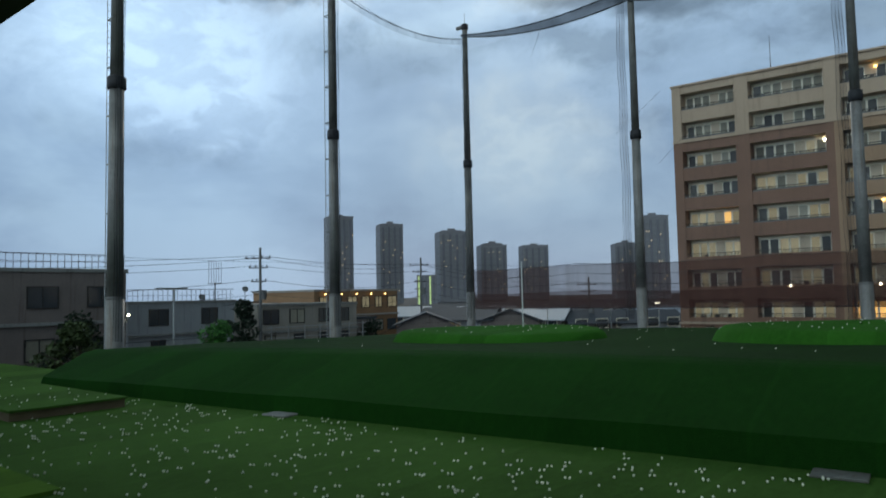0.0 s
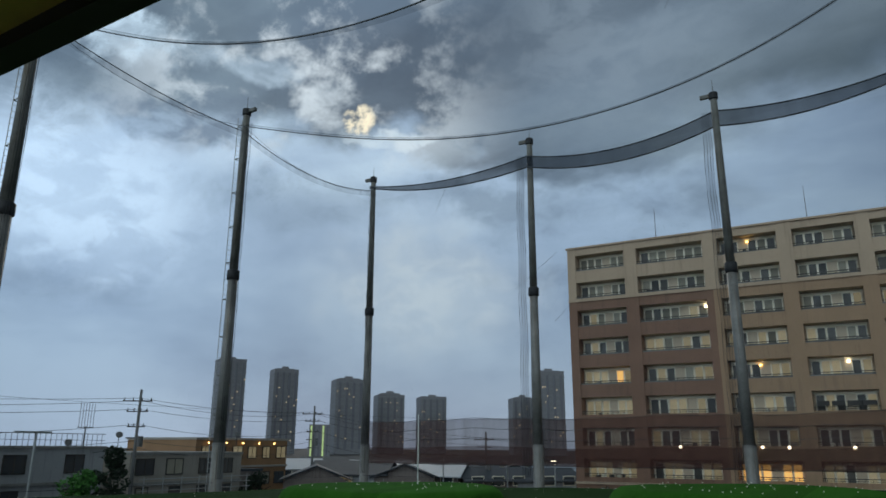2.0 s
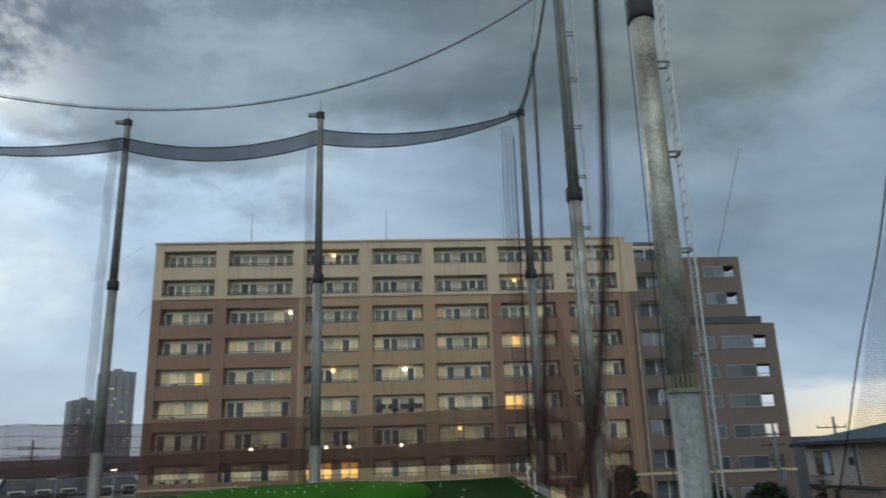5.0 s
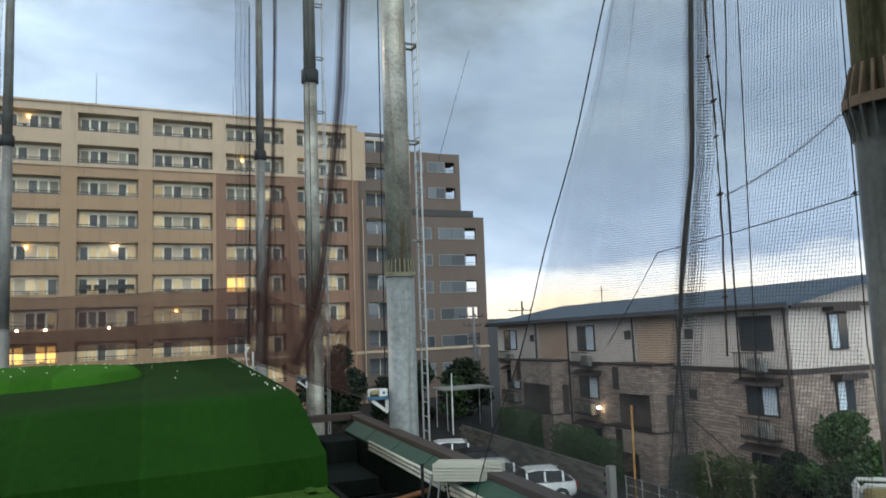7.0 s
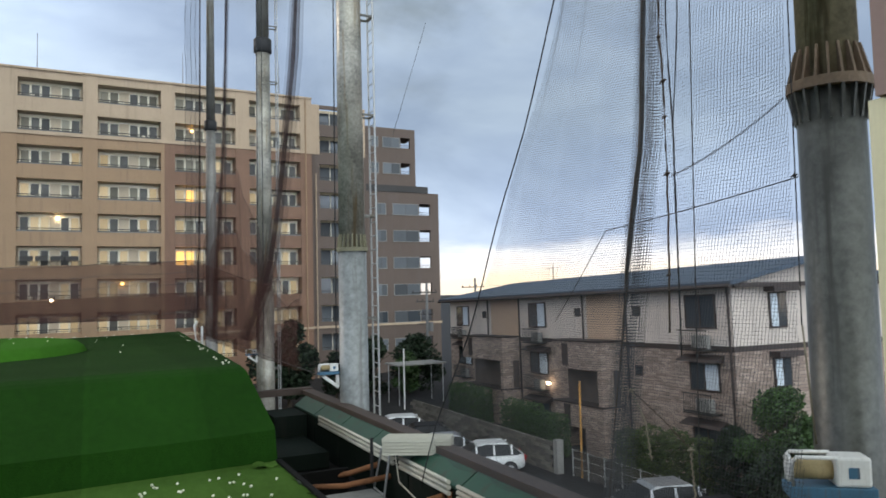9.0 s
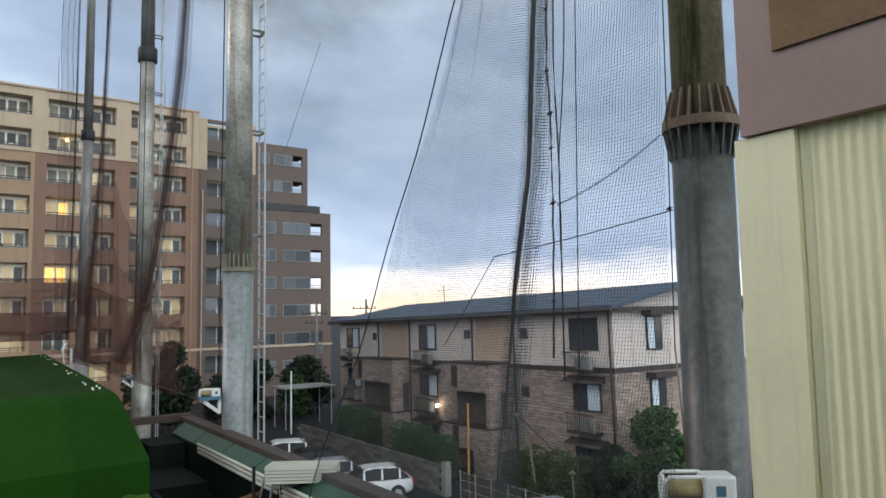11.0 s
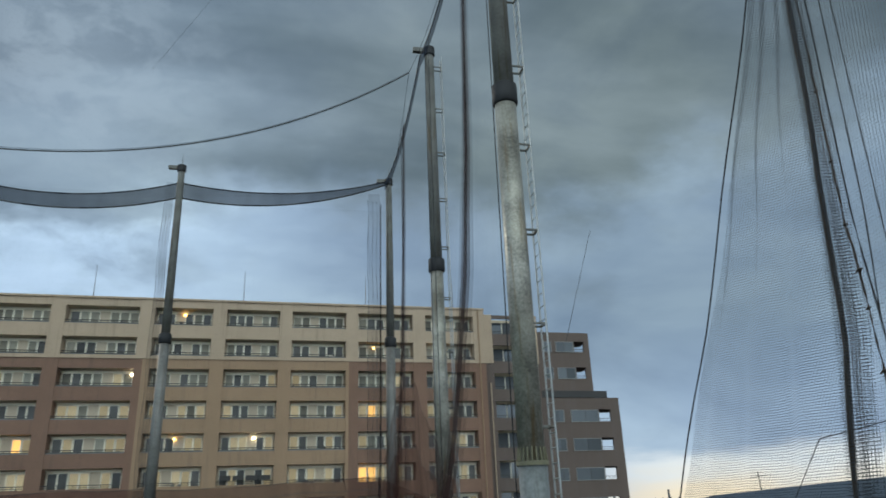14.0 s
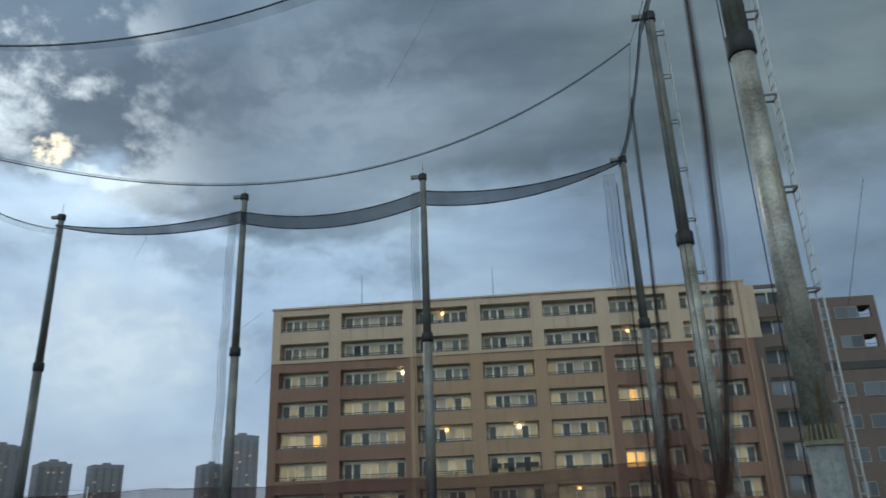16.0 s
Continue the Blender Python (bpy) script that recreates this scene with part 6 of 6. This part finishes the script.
def utility_pole(x, y, h, label, turn):
    e = thing("utility_pole", label, "utility pole", pose(x, y, 0, 0, 0, turn), "utility poles")
    part("post", Mesh().tube([(0, 0, 0), (0, 0, h)], [.19, .11], 12), CONCRETE_DARK, e, smooth=True)
    for q, w in ((h - 1.0, 1.5), (h - 1.9, 1.1), (h - 3.2, .9)):
        a = part("crossarm", Mesh().box(-w, -.05, q - .05, w * .7, .05, q + .05), RAIL, e)
        for k in range(4):
            u = -w + .12 + k * (w * 1.7 - .24) / 3
            part("insulator", Mesh().tube([(u, 0, q + .05), (u, 0, q + .28)], [.06, .04], 6), RAIL, a)
    part("transformer", Mesh().tube([(.35, 0, h - 4.9), (.35, 0, h - 4.0)], .25, 12), CONCRETE_DARK, e)
    part("bracket", Mesh().box(-.9, -.04, h - 4.2, .1, .04, h - 4.1).box(-.7, -.04, h - 5.2, .1, .04, h - 5.1), RAIL, e)


CONCRETE_DARK = material("grey_pole_concrete", (0.14, 0.14, 0.14), 0.8, 0, 0.2, 2)
U1, U2, U3 = (-56.6, 41.3), (-62.8, 71.3), (-45.0, 84.0)
utility_pole(*U1, EYE + 4.85, "grey concrete utility pole with crossarms and wires", 35)
utility_pole(*U2, EYE + 5.05, "grey concrete utility pole with crossarms", 40)
utility_pole(*U3, EYE + 2.0, "grey concrete utility pole behind the windbreak net", 20)
utility_pole(30.5, 66.5, EYE + 1.1, "utility pole behind the brick house roof", -30)
utility_pole(38.0, 70.0, EYE + 1.6, "utility pole behind the brick house roof", -30)


def wire(a, b, drop, r=.018):
    solid("power_line", Mesh().tube(sag(a, b, drop, 16), r, 4), RAIL, "thin black overhead power line", "power line", "power lines")


for k, (dq, drop) in enumerate(((-.75, .5), (-.95, .8), (-1.7, .6), (-3.0, .9), (-4.4, .7), (-5.0, 1.0))):
    a1, a2, a3 = Vector((*U1, EYE + 4.85 + dq)), Vector((*U2, EYE + 5.05 + dq)), Vector((*U3, EYE + 2.0 + dq))
    west = Vector((-70 - k * .4, 8, EYE + 4.6 + dq * 1.1))
    wire(west, a1, drop)
    wire(a1, a2, drop)
    wire(a2, a3, drop)
    if k < 4:
        wire(a3, Vector((-12, 112, EYE + 2 + dq)), drop)
wire(Vector((-60, 20, EYE + 3.9)), Vector((-40, 84, EYE + 3.4)), .5, .012)
T = thing("lamp_post", "slim grey lamp post with a long flat crossbar", "lamp post", pose(-43.4, 24.9, 0))
part("post", Mesh().tube([(0, 0, 0), (0, 0, EYE + .74)], .07, 8), LADDER, T)
part("crossbar", Mesh().box(-.1, -1.3, EYE + .74, .1, .9, EYE + .84), LADDER, T)
lampw = thing("wall_lamp", "bright white lamp on a house wall", "lamp", pose(-49.5, 24.95, EYE - .95))
part("globe", Mesh().ball((0, 0, 0), .10, 10, 6), LAMP, lampw)
part("bracket", Mesh().box(-.5, -.04, -.04, -.2, .04, .04), RAIL, lampw)
aerial = thing("rooftop_antenna", "rooftop antenna array of thin upright rods", "antenna", pose(-59.0, 38.0, EYE - .0))
part("mast", Mesh().tube([(0, 0, 0), (0, 0, 1.6)], .06, 6), RAIL, aerial)
for k in range(6):
    part("rod", Mesh().tube([(0, -.65 + .26 * k, 1.5), (0, -.65 + .26 * k, 3.5)], .022, 5), RAIL, aerial)
part("arm", Mesh().box(-.03, -.75, 1.5, .03, .75, 1.56), RAIL, aerial)
for x, y, q in ((-58.6, 41.0, .9), (-60.0, 56.0, 1.2), (-58.8, 36.5, .2)):
    dish = thing("satellite_dish", "small grey satellite dish on a roof mast", "satellite dish", pose(x, y, EYE + q))
    part("mast", Mesh().tube([(0, 0, -1.2), (0, 0, 0)], .03, 6), RAIL, dish)
    part("dish", Mesh().tube([(0, 0, 0), (.08, -.04, .04), (.16, -.08, .08)], [.08, .24, .3], 14), CONCRETE_DARK, dish, smooth=True)
tree(-40.4, 26.0, 7.6, 1.5, LEAF_BRIGHT, "small fresh green tree beside the range", 21, low=.4, n=3600, size=.12)
tree(-45.0, 31.2, 8.6, 2.0, LEAF_DARK, "tall dark conifer in front of the white building", 22, low=.15, n=5200, size=.13)
tree(-43.5, 29.0, 4.2, 2.2, LEAF_DARK, "dark shrub in front of the white building", 23, low=.15, n=1600)
tree(-40.5, 17.6, 7.4, 2.4, LEAF_OLIVE, "leafy tree beside the brown building", 24, low=.25, n=4600, size=.13)
tree(-45.0, 19.5, 7.6, 2.6, LEAF_DARK, "dark tree beside the brown building", 25, low=.2, n=4200, size=.14)
tree(-57.0, 56.5, 5.6, 2.4, LEAF_DARK, "dark tree at the end of the beige building", 26, low=.2, n=2000, size=.16)
tree(-29.0, 56.0, 5.2, 2.0, LEAF_DARK, "dark shrub behind the windbreak net", 27, low=.2, n=1500, size=.15)
tree(-20.0, 57.0, 5.0, 2.2, LEAF_DARK, "dark shrub behind the windbreak net", 28, low=.2, n=1500, size=.15)
for x, y in ((-27.0, 54.0), (-33.0, 54.0), (-24.6, 58.0)):
    s = thing("street_lamp", "slim street lamp behind the range", "street lamp", pose(x, y, 0), "street lamps")
    part("post", Mesh().tube([(0, 0, 0), (0, 0, EYE - 1.0)], .05, 6), LADDER, s)
    part("head", Mesh().box(-.1, -.5, EYE - 1.05, .1, .05, EYE - .97), LAMP if x > -25 else LADDER, s)
fence = thing("white_fence", "white horizontal rail fence in front of the beige building", "fence")
for k in range(7):
    part("post", Mesh().tube([(-56.5, 42.5 + 2 * k, EYE - 5.5), (-56.5, 42.5 + 2 * k, EYE - 2.6)], .05, 6), LADDER, fence)
for q in (-2.8, -3.3, -3.8):
    part("rail", Mesh().box(-56.55, 42.0, EYE + q, -56.48, 55.0, EYE + q + .06), LADDER, fence)

# ---- small things on the range ----
BALL = material("white_golf_ball", (0.82, 0.81, 0.64), 0.4, 0, 0.06, 4)


def terrace_z(x, y):
    """Height of the terrace above the ground at a place on it."""
    best = None
    for r0, r1 in zip(T_ROWS[:-1], T_ROWS[1:-1]):
        k0 = min(range(32), key=lambda k: abs((r0[k][0] + r0[k + 1][0]) / 2 - x))
        a, b = r0[k0], r1[k0]
        if a[1] <= y <= b[1]:
            return lerp(a[2], b[2], (y - a[1]) / (b[1] - a[1]))
    return EYE - 2.0


def island(az, d, r, top, label):
    """A raised target green with a sloping rim."""
    a = radians(az)
    cx, cy = -math.sin(a) * d, math.cos(a) * d
    e = thing("target_green", label, "target green", pose(cx, cy, 0), "raised target greens")
    m, n = Mesh(), 48
    for rr, q in ((1.06, top - .75), (1.0, top - .22), (.95, top - .04), (.9, top), (.5, top + .03), (.02, top + .04)):
        for k in range(n):
            b = 2 * math.pi * k / n
            wob = 1 + .03 * math.sin(3 * b + az) + .02 * math.sin(5 * b)
            m.v.append((rr * r * wob * math.cos(b), rr * r * wob * math.sin(b), q + EYE + .02 * math.sin(2 * b)))
    for i in range(5):
        for k in range(n):
            m.f.append((i * n + k, i * n + (k + 1) % n, (i + 1) * n + (k + 1) % n, (i + 1) * n + k))
    part("turf", m, TURF_GREEN, e, smooth=True)
    return cx, cy


G1 = island(35.1, 34.5, 4.9, -1.66, "raised bright green oval target green with a rim")
G2 = island(9.6, 30.0, 4.8, -1.37, "raised bright green round target green with a rim")
flag = thing("target_flag", "thin white pole standing on the target green", "flag pole", pose(G1[0] + .6, G1[1] + 1, EYE - 1.66))
part("pole", Mesh().tube([(0, 0, 0), (0, 0, 3.2)], .03, 6), WHITE_PAINT, flag)
wp = thing("distance_marker", "white bent marker standing at the turf edge", "marker", pose(5.2, 42.0, 0))
part("post", Mesh().tube([(0, 0, 0), (0, 0, EYE - 2.4), (-.1, 0, EYE - 1.5), (0.05, 0, EYE - 1.2)], .07, 8), WHITE_PAINT, wp)
part("post", Mesh().tube([(.35, 0, 0), (.3, 0, EYE - 1.5)], .06, 8), WHITE_PAINT, wp)

# low platforms on the near field
pl = thing("turf_platform", "low turf-covered platform with a bare earth edge", "platform", pose(0, 0, 0))
part("edge", Mesh().box(-36.0, 7.3, EYE - 3.11, -20.9, 10.4, EYE - 2.86), material("earth_edge", (0.16, 0.12, 0.07), 0.9, 0, 0.4, 3, 0.4, 20), pl, "bare earth edge")
part("top", Mesh().box(-36.1, 7.25, EYE - 2.858, -20.8, 10.45, EYE - 2.80), TURF_NEAR, pl)
pl2 = thing("tee_mat", "bright green turf mat on the near field", "mat")
part("mat", Mesh().box(-40, 1.5, EYE - 3.096, -12.4, 5.1, EYE - 3.03), TURF_MAT, pl2)
for x, y, lid in ((-15.6, 12.0, CONCRETE), (-2.6, 13.2, STEEL_DARK)):
    hatch = thing("drain_hatch", "flat grey drain hatch set in the turf", "hatch", pose(x, y, EYE - 3.1, 0, 0, 6))
    part("cover", Mesh().box(-.42, -.3, 0.003, .42, .3, .05), lid, hatch, bevel=.01)
flap = thing("turf_flap", "loose folded corner of green turf", "turf flap", pose(2.95, 13.55, EYE - 3.1) @ Matrix.Scale(0.55, 4))
part("flap", Mesh().sheet([[(-.5 + .15 * i, -.25 + .1 * j, .05 * math.sin(i * 1.3) + .06 + .02 * j) for i in range(6)] for j in range(5)]), TURF_NEAR, flap)

TORN = material("torn_turf_backing", (0.012, 0.022, 0.010), 0.9, 0, 0.5, 4)
for k, (y, w) in enumerate(((12.2, .5), (11.3, .42), (10.5, .6), (9.6, .45), (8.6, .55))):
    rag = thing("turf_flap", "dark torn strip of turf hanging over the kerb", "turf flap", pose(3.10, y, EYE - 3.095, 0, 0, 8 * math.sin(k * 2.0)), "torn turf strips")
    part("flap", Mesh().sheet([[(.0 + .09 * i, w * (j / 5 - .5) + .05 * math.sin(3.1 * i + k), .012 + .03 * math.sin(i * .9 + j * .7 + k) - .016 * i * i * (1 + .3 * math.sin(j * 2.2 + k))) for j in range(6)] for i in range(5)]), TORN, rag)
hoop = thing("wire_hoop", "small black wire hoop lying on the turf", "hoop", pose(2.04, 10.16, EYE - 3.09))
part("wire", Mesh().tube([(-.16, -.03, .0), (-.13, .02, .03), (0, .05, .05), (.12, .03, .03), (.15, -.04, .0)], .012, 6), BLACK, hoop, smooth=True)

# golf balls
rng = random.Random(12)
balls = Mesh()
count = 0
while count < 1250:
    x = rng.uniform(-30, 2.9)
    y = rng.uniform(4.2, 13.2)
    dens = .35 + .65 * max(0, noise.noise((x * .35, y * .35, 3.0)) + .35)
    if rng.random() > dens or y > 10.9 + (x + 28.3) * .092:
        continue
    n_ = 1 if rng.random() < .7 else 2
    for k in range(n_):
        balls.ball((x + k * .07, y + k * .03, EYE - 3.1 + .021), .0235, 8, 5)
        count += 1
for k in range(70):
    x, y = rng.uniform(-36, 2), rng.uniform(17.5, 44)
    balls.ball((x, y, terrace_z(x, y) + .024), .0225, 6, 4)
for k in range(60):
    x = rng.uniform(-18, 4.3)
    balls.ball((x, 45.0 + rng.uniform(-.15, .1), terrace_z(x, 44.8) + .025), .026, 6, 4)
for c, r, q in ((G1, 4.3, -1.63), (G2, 4.2, -1.34)):
    for k in range(38):
        a, rr = rng.uniform(0, 6.28), r * math.sqrt(rng.random())
        balls.ball((c[0] + rr * math.cos(a), c[1] + rr * math.sin(a), EYE + q + .024), .0225, 6, 4)
for k in range(60):
    balls.ball((rng.uniform(-33, -21.2), rng.uniform(7.4, 10.3), EYE - 2.78), .0225, 6, 4)
for k in range(26):
    s = rng.random()
    y = lerp(17.0, 44.5, s)
    balls.ball((lerp(3.0, 4.5, s) - rng.uniform(.05, .25), y, terrace_z(lerp(2.9, 4.4, s), y) + .03), .024, 6, 4)
solid("golf_balls", balls, BALL, "many white golf balls scattered over the turf", "golf ball", kind="stuff", smooth=True)

# ---- the tee building: eave, side wall, floor ----
EAVE_UNDER = material("yellow_soffit", (0.62, 0.48, 0.11), 0.7, 0, 0.15, 1.0)
EAVE_EDGE = material("dark_fascia", (0.05, 0.05, 0.055), 0.6, 0.1, 0.2, 2)
ey = 1.9
eave = thing("eave", "roof eave of the tee building with a yellow soffit and dark fascia", "eave", kind="structure")
part("soffit", Mesh().box(-40, -4.0, EYE + ey * 1.115 + .10, -2.55, ey - .16, EYE + ey * 1.115 + .2), EAVE_UNDER, eave, "yellow soffit")
part("fascia", Mesh().box(-40, ey - .16, EYE + ey * 1.115 - .0, -2.5, ey, EYE + ey * 1.115 + .35), EAVE_EDGE, eave, "dark fascia")
part("seam", Mesh().box(-40, ey - .62, EYE + ey * 1.115 + .085, -2.55, ey - .58, EYE + ey * 1.115 + .099), EAVE_EDGE, eave)
CREAM_SHEET = material("cream_sheet", (0.80, 0.74, 0.50), 0.7, 0, 0.08, 2, streak=(0.66, 0.6, 0.4, 0.4))
PINK_BROWN = material("brown_plate", (0.30, 0.205, 0.18), 0.7, 0, 0.12, 2)
OLD_BOARD = material("old_board", (0.17, 0.10, 0.05), 0.75, 0, 0.35, 3)
side_wall = thing("side_wall", "cream corrugated side wall under a brown plate", "wall", kind="structure")
ysw = np.linspace(3.22, -4.0, 700)
g = Mesh().sheet([[(5.08 + .014 * math.sin(y * 75), y, q) for y in ysw] for q in (EYE - 3.9, EYE + 1.32)])
part("sheet", g, CREAM_SHEET, side_wall, "cream corrugated sheet")
part("back", Mesh().box(5.1, -4, EYE - 3.9, 5.35, 3.22, EYE + 1.3), CREAM_SHEET, side_wall)
part("post", Mesh().box(5.0, 2.75, EYE - 3.9, 5.06, 3.22, EYE + 1.3), CREAM_SHEET, side_wall)
part("plate", Mesh().box(4.96, -4, EYE + 1.31, 5.4, 3.14, EYE + 4.6), PINK_BROWN, side_wall, "brown plate")
part("opening", Mesh().box(4.93, 1.4, EYE + 1.88, 4.957, 2.84, EYE + 4.4), OLD_BOARD, side_wall, "dark orange-brown board")
solid("tee_floor", Mesh().box(-40, -4, EYE - 1.72, 4.7, .9, EYE - 1.55), CONCRETE, "concrete tee deck under the camera", "floor", kind="structure")
solid("tee_back_wall", Mesh().box(-40, -4.3, EYE - 1.7, 5.4, -4.02, EYE + 4.6), CONCRETE, "plain back wall of the tee deck", "wall", kind="structure")
